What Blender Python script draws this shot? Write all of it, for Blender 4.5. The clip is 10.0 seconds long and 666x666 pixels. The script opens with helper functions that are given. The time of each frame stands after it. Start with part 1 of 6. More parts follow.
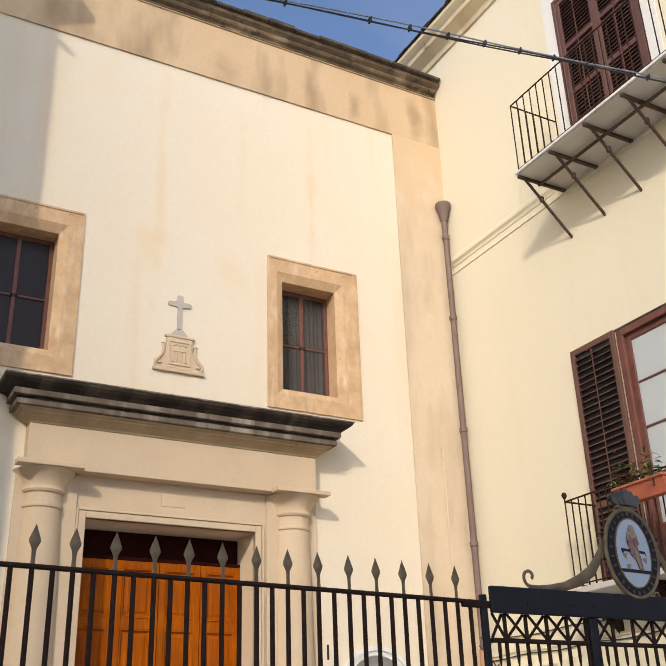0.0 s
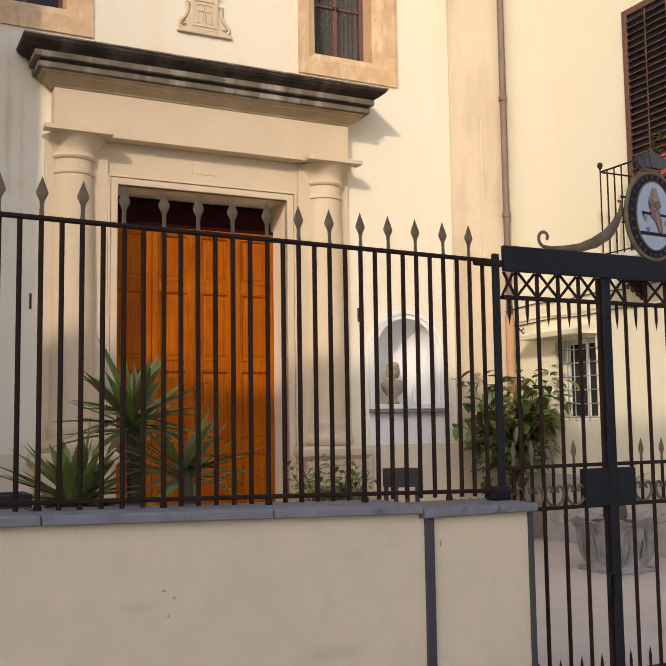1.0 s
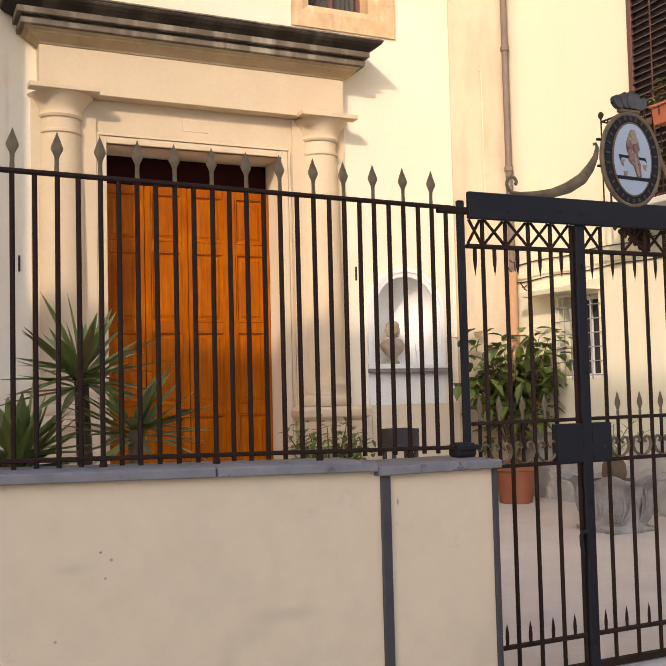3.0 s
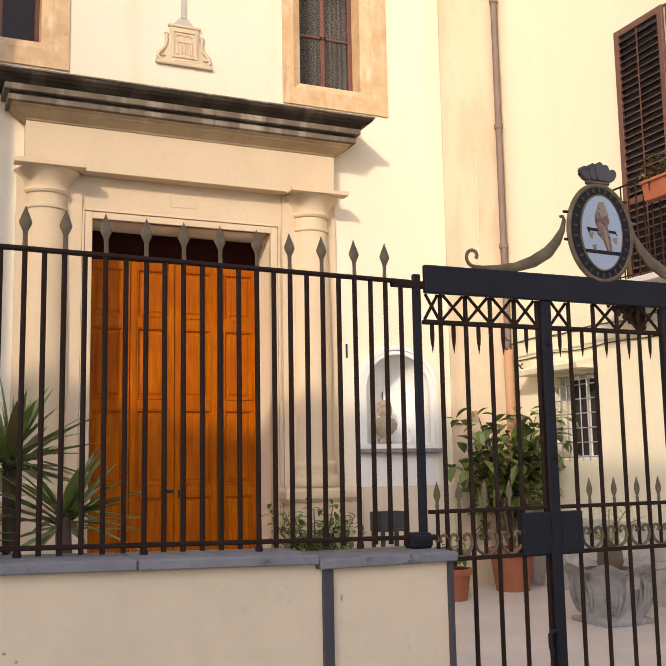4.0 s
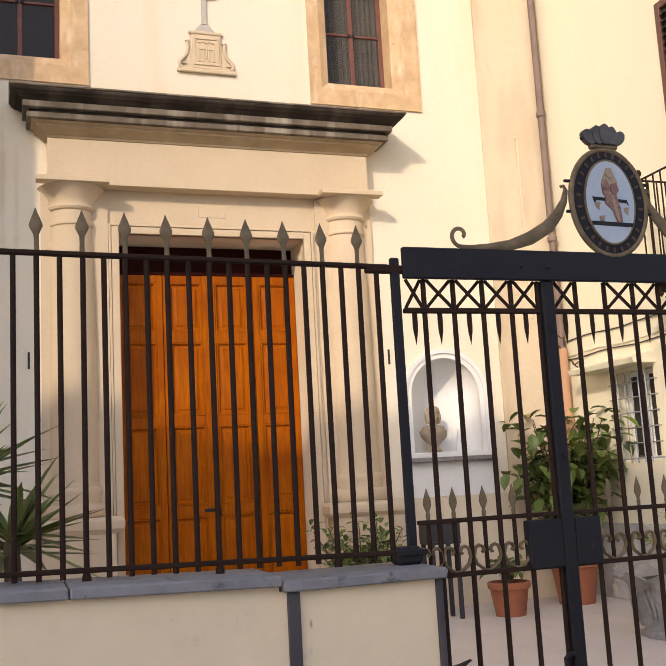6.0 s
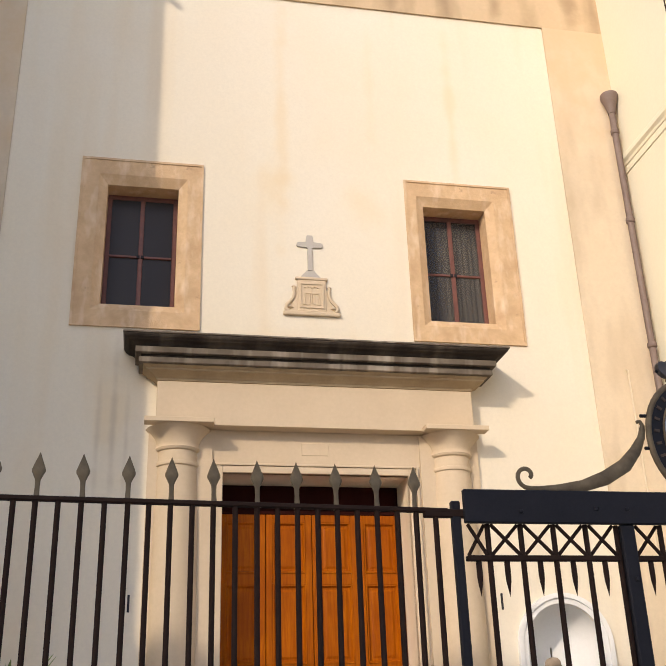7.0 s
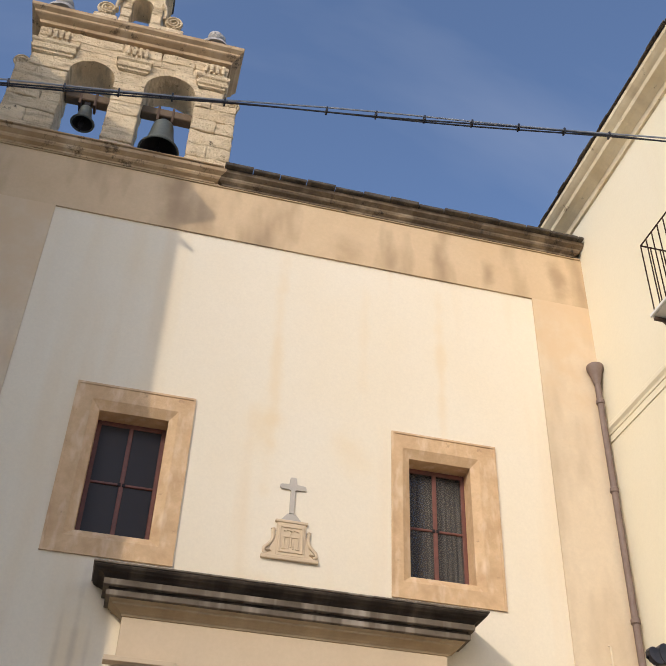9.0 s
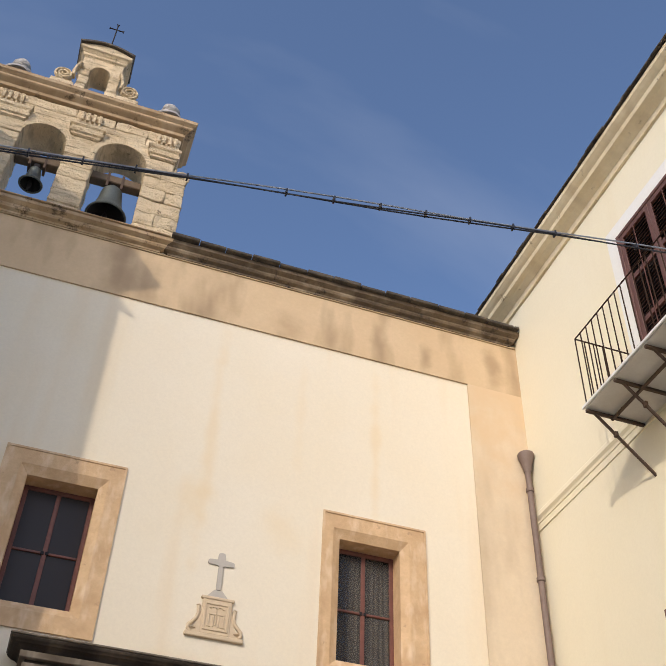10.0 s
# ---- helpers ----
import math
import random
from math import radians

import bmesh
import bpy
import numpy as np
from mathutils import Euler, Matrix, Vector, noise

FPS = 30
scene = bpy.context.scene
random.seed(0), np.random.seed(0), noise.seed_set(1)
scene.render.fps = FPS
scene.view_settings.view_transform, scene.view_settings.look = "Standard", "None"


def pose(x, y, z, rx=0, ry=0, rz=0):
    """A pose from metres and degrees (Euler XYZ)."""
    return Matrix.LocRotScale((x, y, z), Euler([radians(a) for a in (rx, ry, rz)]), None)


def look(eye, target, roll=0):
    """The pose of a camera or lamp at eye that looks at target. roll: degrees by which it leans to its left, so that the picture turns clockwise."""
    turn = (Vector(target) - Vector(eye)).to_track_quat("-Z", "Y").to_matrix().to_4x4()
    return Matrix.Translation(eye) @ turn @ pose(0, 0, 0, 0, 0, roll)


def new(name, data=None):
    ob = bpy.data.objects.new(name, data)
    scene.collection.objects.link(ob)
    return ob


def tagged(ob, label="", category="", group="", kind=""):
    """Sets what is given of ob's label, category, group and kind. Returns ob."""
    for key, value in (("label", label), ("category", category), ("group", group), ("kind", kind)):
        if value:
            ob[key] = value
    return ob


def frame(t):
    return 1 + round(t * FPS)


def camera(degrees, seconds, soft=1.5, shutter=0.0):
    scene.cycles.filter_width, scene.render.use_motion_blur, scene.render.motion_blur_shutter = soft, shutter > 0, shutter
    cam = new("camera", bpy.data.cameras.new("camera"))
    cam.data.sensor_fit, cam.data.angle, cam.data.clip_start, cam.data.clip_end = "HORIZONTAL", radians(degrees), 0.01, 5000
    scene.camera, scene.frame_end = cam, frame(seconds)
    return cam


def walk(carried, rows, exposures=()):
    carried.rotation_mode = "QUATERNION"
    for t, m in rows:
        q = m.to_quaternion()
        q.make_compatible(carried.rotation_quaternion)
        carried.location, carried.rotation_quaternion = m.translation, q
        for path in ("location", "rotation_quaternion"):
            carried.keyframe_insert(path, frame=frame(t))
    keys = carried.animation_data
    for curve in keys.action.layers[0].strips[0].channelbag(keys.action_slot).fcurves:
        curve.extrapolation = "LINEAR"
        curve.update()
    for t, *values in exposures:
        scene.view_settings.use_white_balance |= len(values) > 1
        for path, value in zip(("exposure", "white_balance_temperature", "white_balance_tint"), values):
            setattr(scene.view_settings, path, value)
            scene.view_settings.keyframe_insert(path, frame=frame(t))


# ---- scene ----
cam = camera(38.3, 10.0, soft=1.15)
PATH = [
    (0, (-3.91, -11.094, 1.806), (-3.014, -9.507, 2.632), -2.0),
    (0.5, (-3.903, -11.076, 1.789), (-2.917, -9.394, 2.234), -2.3),
    (1, (-3.711, -11.065, 1.735), (-2.83, -9.279, 1.92), -0.8),
    (1.5, (-3.546, -11.013, 1.693), (-2.772, -9.169, 1.657), -1.2),
    (2, (-3.477, -11.004, 1.669), (-2.672, -9.174, 1.606), -0.9),
    (2.5, (-3.423, -11.053, 1.677), (-2.608, -9.226, 1.663), -0.6),
    (3, (-3.31, -11.031, 1.688), (-2.474, -9.217, 1.799), -1.4),
    (3.2, (-3.225, -10.975, 1.729), (-2.366, -9.177, 1.9), -2.0),
    (4.3, (-2.77, -10.918, 1.686), (-2.0, -9.094, 1.967), -0.3),
    (4.5, (-2.689, -10.942, 1.666), (-1.945, -9.1, 1.899), -0.2),
    (5, (-2.556, -10.911, 1.641), (-1.83, -9.051, 1.751), -1.6),
    (5.2, (-2.512, -10.87, 1.632), (-1.785, -9.01, 1.739), -2.1),
    (6.3, (-2.111, -10.608, 1.693), (-1.55, -8.737, 2.124), -2.8),
    (6.5, (-2.005, -10.594, 1.709), (-1.518, -8.724, 2.223), -2.2),
    (7, (-1.902, -10.628, 1.724), (-1.534, -8.826, 2.508), -1.9),
    (7.5, (-1.886, -10.637, 1.741), (-1.572, -8.923, 2.722), -1.9),
    (8, (-1.89, -10.658, 1.748), (-1.58, -9.0, 2.823), -0.8),
    (8.5, (-1.936, -10.635, 1.749), (-1.608, -9.038, 2.908), 0.6),
    (9, (-1.969, -10.652, 1.753), (-1.62, -9.102, 2.969), 2.5),
    (9.5, (-2.017, -10.699, 1.718), (-1.615, -9.204, 2.985), 4.1),
    (10, (-2.082, -10.684, 1.723), (-1.631, -9.27, 3.064), 2.5),
]
walk(cam, [(t, look(e, g, r)) for t, e, g, r in PATH], [
    (0, -0.24, 7350, 13.5), (1, -0.14, 7800, 14.5), (1.7, 0.24, 8250, 16), (3, 0.18, 8200, 16.5), (5, 0.14, 8050, 16.5),
    (6.5, -0.03, 7800, 16), (7.5, -0.22, 7550, 15), (8.5, -0.30, 7400, 14), (10, -0.34, 7250, 13.5)])

# ---- world, sun, exposure ----
SUN_WAY = Vector((0.87, 1.0, -0.66)).normalized()
world = bpy.data.worlds.new("sky")
scene.world = world
world.use_nodes = True
wn, wl = world.node_tree.nodes, world.node_tree.links
sky = wn.new("ShaderNodeTexSky")
sky.sky_type = "NISHITA"
sky.sun_disc = False
sky.sun_elevation = math.asin(-SUN_WAY.z)
sky.sun_rotation = math.atan2(-SUN_WAY.x, -SUN_WAY.y)
sky.air_density, sky.dust_density, sky.ozone_density = 0.85, 2.2, 5.0
wn["Background"].inputs[1].default_value = 0.30
wtc, wmap = wn.new("ShaderNodeTexCoord"), wn.new("ShaderNodeMapping")
wmap.inputs["Rotation"].default_value = (0.3, 0.5, 0.4)
wmap.inputs["Scale"].default_value = (1.2, 5.0, 1.2)
cloud, cramp, cmix = wn.new("ShaderNodeTexNoise"), wn.new("ShaderNodeValToRGB"), wn.new("ShaderNodeMix")
cloud.inputs["Scale"].default_value, cloud.inputs["Detail"].default_value = 1.6, 5
cramp.color_ramp.elements[0].position, cramp.color_ramp.elements[1].position = 0.53, 0.85
cramp.color_ramp.elements[1].color = (0.09, 0.09, 0.09, 1)
cmix.data_type = "RGBA"
cmix.inputs[7].default_value = (4.2, 4.6, 5.2, 1)
wl.new(wtc.outputs["Generated"], wmap.inputs["Vector"])
wl.new(wmap.outputs["Vector"], cloud.inputs["Vector"])
wl.new(cloud.outputs["Fac"], cramp.inputs["Fac"])
wl.new(cramp.outputs["Color"], cmix.inputs[0])
wl.new(sky.outputs["Color"], cmix.inputs[6])
wl.new(cmix.outputs[2], wn["Background"].inputs["Color"])
sun = new("sun", bpy.data.lights.new("sun", "SUN"))
sun.data.energy, sun.data.angle, sun.data.color = 2.2, radians(0.5), (1.0, 0.95, 0.85)
sun.matrix_world = look((0, 0, 30), Vector((0, 0, 30)) + SUN_WAY)


# ---- materials ----
def mat(name, base, other=None, rough=0.85, metal=0.0, scale=1.5, fine=35.0, bump=0.25, bump_dist=0.004, amount=0.6,
        streak=None, streak_amt=0.5, streak_scale=(2.2, 2.2, 0.22), island=0.0, spots=None, spot_at=0.62, spot_scale=9.0, grain=None, spec=0.5):
    """A surface with a base colour, drifts towards a second one, optional run-down streaks, spots, grain and relief."""
    m = bpy.data.materials.new(name)
    m.use_nodes = True
    n, l = m.node_tree.nodes, m.node_tree.links
    bsdf = n["Principled BSDF"]
    tc = n.new("ShaderNodeTexCoord")
    vec = tc.outputs["Object"]
    other = other or tuple(c * 0.8 for c in base)

    def noise_at(s, detail=4.0, rough_=0.6, v=None):
        t = n.new("ShaderNodeTexNoise")
        t.inputs["Scale"].default_value, t.inputs["Detail"].default_value, t.inputs["Roughness"].default_value = s, detail, rough_
        l.new(v or vec, t.inputs["Vector"])
        return t.outputs["Fac"]

    def ramp(fac, a, b, lo=0.0, hi=1.0):
        r = n.new("ShaderNodeMapRange")
        r.inputs["From Min"].default_value, r.inputs["From Max"].default_value = a, b
        r.inputs["To Min"].default_value, r.inputs["To Max"].default_value = lo, hi
        l.new(fac, r.inputs["Value"])
        return r.outputs["Result"]

    def mix(fac, a, b):
        x = n.new("ShaderNodeMix")
        x.data_type = "RGBA"
        l.new(fac, x.inputs[0])
        for k, v in ((6, a), (7, b)):
            if isinstance(v, tuple):
                x.inputs[k].default_value = (*v, 1)
            else:
                l.new(v, x.inputs[k])
        return x.outputs[2]

    def mapped(sc):
        q = n.new("ShaderNodeMapping")
        q.inputs["Scale"].default_value = sc
        l.new(vec, q.inputs["Vector"])
        return q.outputs["Vector"]

    fine_fac = noise_at(fine, 5.0, 0.7)
    col = mix(ramp(noise_at(scale), 0.35, 0.72, 0, amount), base, other)
    col = mix(ramp(fine_fac, 0.3, 0.75, 0, amount * 0.45), col, tuple(c * 0.72 for c in base))
    if grain:
        col = mix(ramp(noise_at(6.0, 6.0, 0.65, mapped((7.0, 7.0, 0.5))), 0.35, 0.7, 0, 0.8), col, grain)
    if streak:
        col = mix(ramp(noise_at(1.0, 3.0, 0.55, mapped(streak_scale)), 0.52, 0.8, 0, streak_amt), col, streak)
    if spots:
        col = mix(ramp(noise_at(spot_scale, 6.0, 0.75), spot_at, spot_at + 0.1, 0, 1), col, spots)
    if island:
        g = n.new("ShaderNodeNewGeometry")
        o = n.new("ShaderNodeObjectInfo")
        add = n.new("ShaderNodeMath")
        add.operation = "ADD"
        l.new(g.outputs["Random Per Island"], add.inputs[0])
        l.new(o.outputs["Random"], add.inputs[1])
        col = mix(ramp(add.outputs[0], 0.2, 1.8, 0, island), col, tuple(c * 0.45 for c in other))
    l.new(col, bsdf.inputs["Base Color"])
    l.new(ramp(fine_fac, 0.2, 0.8, max(0.05, rough - 0.1), min(1.0, rough + 0.1)), bsdf.inputs["Roughness"])
    bsdf.inputs["Metallic"].default_value = metal
    bsdf.inputs["Specular IOR Level"].default_value = spec
    if bump:
        b = n.new("ShaderNodeBump")
        b.inputs["Strength"].default_value, b.inputs["Distance"].default_value = bump, bump_dist
        l.new(fine_fac, b.inputs["Height"])
        l.new(b.outputs["Normal"], bsdf.inputs["Normal"])
    return m


def glass_mat(name, tint, rough=0.04, alpha=0.4, spec=0.5, cover=1.0):
    m = bpy.data.materials.new(name)
    m.use_nodes = True
    b = m.node_tree.nodes["Principled BSDF"]
    b.inputs["Base Color"].default_value = (*tint, 1)
    b.inputs["Roughness"].default_value = rough
    b.inputs["Transmission Weight"].default_value = alpha
    b.inputs["IOR"].default_value = 1.5
    b.inputs["Alpha"].default_value = cover
    b.inputs["Specular IOR Level"].default_value = spec
    return m


M_PLASTER = mat("cream_plaster", (0.80, 0.72, 0.58), (0.79, 0.665, 0.47), scale=0.55, fine=28, amount=0.55, streak=(0.70, 0.50, 0.27), streak_amt=0.55, streak_scale=(1.3, 1.3, 0.13), bump=0.07)
M_BAND = mat("tan_plaster", (0.66, 0.49, 0.31), (0.58, 0.40, 0.23), scale=0.9, fine=20, amount=0.7, streak=(0.25, 0.165, 0.095), streak_amt=0.75, streak_scale=(1.7, 1.7, 0.5), bump=0.3)
M_CORNER = mat("tan_corner_plaster", (0.71, 0.585, 0.425), (0.66, 0.515, 0.35), scale=0.9, fine=20, amount=0.7, streak=(0.36, 0.25, 0.15), streak_amt=0.6, streak_scale=(1.7, 1.7, 0.5), bump=0.2)
M_PALE = mat("pale_band_plaster", (0.73, 0.625, 0.47), (0.67, 0.54, 0.37), scale=0.8, fine=22, amount=0.6, streak=(0.5, 0.38, 0.26), streak_amt=0.3, bump=0.2)
M_YELLOW = mat("yellow_plaster", (0.80, 0.74, 0.575), (0.79, 0.70, 0.49), scale=0.5, fine=30, amount=0.4, streak=(0.70, 0.58, 0.36), streak_amt=0.25, bump=0.15)
M_WHITE = mat("white_plaster", (0.80, 0.80, 0.78), (0.72, 0.70, 0.64), scale=1.5, fine=25, amount=0.5)
M_STONEFRAME = mat("orange_sandstone", (0.70, 0.48, 0.28), (0.50, 0.31, 0.17), scale=3.4, fine=26, amount=0.95, streak=(0.80, 0.64, 0.45), streak_amt=0.8, streak_scale=(6, 6, 2.2), spots=(0.38, 0.235, 0.14), spot_at=0.63, spot_scale=4.5, bump=0.5, bump_dist=0.008)
M_PORTAL = mat("beige_portal_stone", (0.66, 0.52, 0.36), (0.57, 0.43, 0.28), scale=1.1, fine=20, amount=0.55, streak=(0.50, 0.39, 0.27), streak_amt=0.35, streak_scale=(1.8, 1.8, 0.5), bump=0.15)
# weathered black of the corona; on the fillet it paints the gap's shade
M_DARKCORNICE = mat("blackened_and_shaded_stone", (0.038, 0.029, 0.023), (0.08, 0.062, 0.047), scale=4.0, fine=60, amount=0.8, rough=0.85, streak=(0.19, 0.15, 0.115), streak_amt=0.7, streak_scale=(3.0, 0.4, 0.4), bump=0.4, spec=0.12)
M_GREYCORNICE = mat("grey_weathered_stone", (0.20, 0.16, 0.12), (0.075, 0.058, 0.043), scale=3.2, fine=50, amount=0.9, streak=(0.58, 0.50, 0.41), streak_amt=0.8, streak_scale=(3.6, 0.5, 0.5), bump=0.4, spec=0.15)
M_OCHRECORNICE = mat("ochre_stained_stone", (0.50, 0.37, 0.22), (0.32, 0.22, 0.12), scale=2.5, fine=50, amount=0.8, streak=(0.2, 0.14, 0.08), streak_amt=0.5, streak_scale=(2.5, 0.6, 0.6), bump=0.35)
M_BELFRY = mat("weathered_limestone", (0.90, 0.73, 0.49), (0.72, 0.52, 0.30), scale=2.6, fine=16, amount=0.85, streak=(0.20, 0.13, 0.075), streak_amt=0.85, streak_scale=(1.6, 1.6, 11.0), spots=(0.10, 0.065, 0.04), spot_at=0.60, spot_scale=7.0, bump=1.0, bump_dist=0.06, island=0.3)
M_FACADECORNICE = mat("brown_stained_stone", (0.52, 0.37, 0.22), (0.30, 0.19, 0.10), scale=2.2, fine=30, amount=0.9, streak=(0.62, 0.50, 0.36), streak_amt=0.6, streak_scale=(2.5, 0.6, 0.6), spots=(0.12, 0.08, 0.045), spot_at=0.55, spot_scale=3.2, bump=0.5, bump_dist=0.01)
M_BLACKCORNICE = mat("black_brown_stained_stone", (0.10, 0.07, 0.045), (0.26, 0.18, 0.105), scale=2.6, fine=30, amount=0.9, streak=(0.50, 0.39, 0.27), streak_amt=0.75, streak_scale=(2.2, 0.6, 3.5), spots=(0.03, 0.022, 0.016), spot_at=0.56, spot_scale=3.0, bump=0.6, bump_dist=0.015)
M_EAVE = mat("ochre_weathered_eave", (0.80, 0.70, 0.50), (0.66, 0.52, 0.31), scale=1.6, fine=20, amount=0.8, streak=(0.36, 0.26, 0.15), streak_amt=0.6, streak_scale=(0.5, 2.0, 0.5), spots=(0.22, 0.16, 0.10), spot_at=0.62, spot_scale=3.5, bump=0.4, bump_dist=0.01)
M_STRIP = mat("grey_brown_painted_iron", (0.085, 0.075, 0.075), (0.06, 0.054, 0.055), scale=5, fine=50, rough=0.65, spec=0.3, amount=0.7, bump=0.25)
M_ROOFDARK = mat("blackened_coping", (0.05, 0.04, 0.032), (0.15, 0.12, 0.085), scale=4, fine=30, amount=1.0, spots=(0.40, 0.33, 0.23), spot_at=0.66, spot_scale=5, bump=0.8, bump_dist=0.03)
M_WOOD = mat("varnished_wood", (0.50, 0.13, 0.005), (0.24, 0.042, 0.003), scale=1.6, fine=14, amount=0.8, rough=0.42, grain=(0.25, 0.047, 0.003), bump=0.04, spec=0.07)
M_BROWNWOOD = mat("brown_painted_wood", (0.14, 0.062, 0.047), (0.095, 0.042, 0.033), scale=3, fine=30, rough=0.55, amount=0.6, bump=0.12)
M_REDFRAME = mat("red_brown_window_wood", (0.20, 0.07, 0.05), (0.10, 0.038, 0.03), scale=7, fine=40, rough=0.6, amount=0.9, bump=0.2, spots=(0.05, 0.028, 0.022), spot_at=0.64, spot_scale=12)
M_IRON = mat("dark_iron_paint", (0.024, 0.0215, 0.0235), (0.016, 0.0145, 0.016), scale=4, fine=70, rough=0.65, spec=0.18, metal=0.0, amount=0.5, bump=0.15)
M_BAR = mat("brown_black_iron", (0.036, 0.020, 0.014), (0.052, 0.028, 0.019), scale=6, fine=60, rough=0.8, metal=0.0, amount=0.7, bump=0.2, spec=0.08)
M_RUST = mat("rusty_iron", (0.075, 0.048, 0.034), (0.12, 0.062, 0.035), scale=8, fine=60, rough=0.8, amount=0.8, bump=0.3)
M_BRONZE = mat("worn_gilt_bronze", (0.23, 0.165, 0.095), (0.10, 0.068, 0.04), scale=12, fine=60, rough=0.6, metal=0.05, amount=0.9, bump=0.3, spec=0.15)
M_FENCEWALL = mat("beige_fence_plaster", (0.90, 0.70, 0.46), (0.82, 0.64, 0.43), scale=0.9, fine=7, amount=0.6, streak=(0.66, 0.53, 0.36), streak_amt=0.35, streak_scale=(1.7, 1.7, 1.1), spots=(0.70, 0.56, 0.39), spot_at=0.63, spot_scale=2.4, bump=0.12)
M_COPING = mat("grey_coping_stone", (0.31, 0.285, 0.28), (0.19, 0.175, 0.175), scale=6, fine=45, amount=0.9, island=0.2, bump=0.35, spots=(0.09, 0.085, 0.085), spot_at=0.58, spot_scale=9)
M_KERB = mat("rough_grey_stone", (0.62, 0.59, 0.56), (0.42, 0.40, 0.38), scale=5, fine=60, amount=0.9, spots=(0.24, 0.23, 0.225), spot_at=0.50, spot_scale=80, bump=1.0, bump_dist=0.02, island=0.12)
M_MARBLE = mat("worn_threshold_stone", (0.70, 0.63, 0.54), (0.42, 0.375, 0.33), scale=6, fine=22, amount=1.0, rough=0.6, bump=0.3, spots=(0.25, 0.23, 0.205), spot_at=0.57, spot_scale=7)
M_COURT = mat("courtyard_cement", (0.68, 0.60, 0.535), (0.55, 0.485, 0.43), scale=1.2, fine=22, amount=0.7, spots=(0.64, 0.575, 0.52), spot_at=0.64, spot_scale=1.5, bump=0.25)
M_ROAD = mat("street_paving", (0.50, 0.455, 0.395), (0.40, 0.365, 0.32), scale=1.5, fine=50, amount=0.8, bump=0.4)
M_OTHER = mat("far_plaster", (0.76, 0.69, 0.58), (0.68, 0.60, 0.48), scale=0.3, fine=10, amount=0.6)
M_TERRA = mat("terracotta", (0.38, 0.13, 0.065), (0.29, 0.095, 0.048), scale=5, fine=50, amount=0.7, bump=0.2)
M_ORANGEPIPE = mat("orange_painted_pipe", (0.52, 0.29, 0.165), (0.43, 0.23, 0.125), scale=4, fine=30, amount=0.6, rough=0.6)
M_DOWNPIPE = mat("brown_downpipe", (0.17, 0.115, 0.095), (0.23, 0.17, 0.14), scale=4, fine=40, amount=0.7, rough=0.6)
M_URN = mat("grey_urn_stone", (0.44, 0.42, 0.40), (0.25, 0.24, 0.225), scale=6, fine=30, amount=1.0, spots=(0.10, 0.095, 0.09), spot_at=0.60, spot_scale=7, bump=1.0, bump_dist=0.02)
M_BELL = mat("green_grey_bell_bronze", (0.13, 0.145, 0.13), (0.09, 0.10, 0.09), scale=5, fine=40, rough=0.5, metal=0.5, amount=0.6)
M_LEAF = mat("broad_green_leaf", (0.10, 0.165, 0.035), (0.20, 0.26, 0.06), scale=8, fine=30, rough=0.4, amount=0.9, island=0.6, bump=0.1)
M_YLEAF = mat("yucca_leaf", (0.21, 0.28, 0.065), (0.34, 0.37, 0.13), scale=10, fine=40, rough=0.45, amount=0.8, island=0.5, bump=0.1)
M_DRYLEAF = mat("yellow_dry_leaf", (0.30, 0.22, 0.07), (0.22, 0.17, 0.06), scale=8, fine=30, rough=0.6, amount=0.8, island=0.4)
M_FLOWER = mat("red_petal", (0.5, 0.03, 0.03), (0.4, 0.02, 0.05), scale=8, rough=0.5, amount=0.5)
M_TRUNK = mat("brown_stem", (0.16, 0.11, 0.07), (0.1, 0.07, 0.045), scale=10, fine=40, amount=0.8, bump=0.6)
M_SOIL = mat("dark_soil", (0.06, 0.045, 0.035), scale=10, fine=60, bump=0.8)
M_CABLE = mat("black_cable", (0.02, 0.02, 0.024), (0.05, 0.05, 0.055), scale=10, rough=0.45, bump=0)
M_STEEL = mat("grey_steel_cable", (0.42, 0.44, 0.47), (0.28, 0.30, 0.33), scale=10, rough=0.4, metal=0.5, bump=0)
M_SLAB = mat("balcony_underside", (0.66, 0.64, 0.60), (0.54, 0.50, 0.44), scale=2.5, fine=25, amount=0.7, streak=None)
M_CURTAIN = mat("grey_lace_curtain", (0.13, 0.115, 0.10), (0.08, 0.07, 0.06), scale=2, fine=3, streak=(0.24, 0.215, 0.19), streak_amt=0.8, streak_scale=(9, 9, 0.2), amount=0.3, bump=0)
# red wood darkened to carry the shade under the lintel
M_TRANSOM = mat("transom_wood_with_painted_shade", (0.03, 0.006, 0.004), (0.02, 0.004, 0.003), scale=4, rough=0.7, spec=0.05)
# near-black, the shade of unlit rooms and hollows put into the colour
M_DARK = mat("dark_shade_fill", (0.035, 0.033, 0.035), (0.025, 0.024, 0.026), rough=0.9)
M_PORCELAIN = mat("pale_blue_enamel", (0.43, 0.48, 0.52), (0.36, 0.42, 0.48), scale=9, fine=30, rough=0.4, amount=0.7, bump=0.05)
M_ENAMELRED = mat("red_brown_enamel", (0.20, 0.075, 0.055), (0.34, 0.20, 0.14), scale=22, fine=60, rough=0.4, amount=1.0, spots=(0.05, 0.03, 0.028), spot_at=0.55, spot_scale=40)
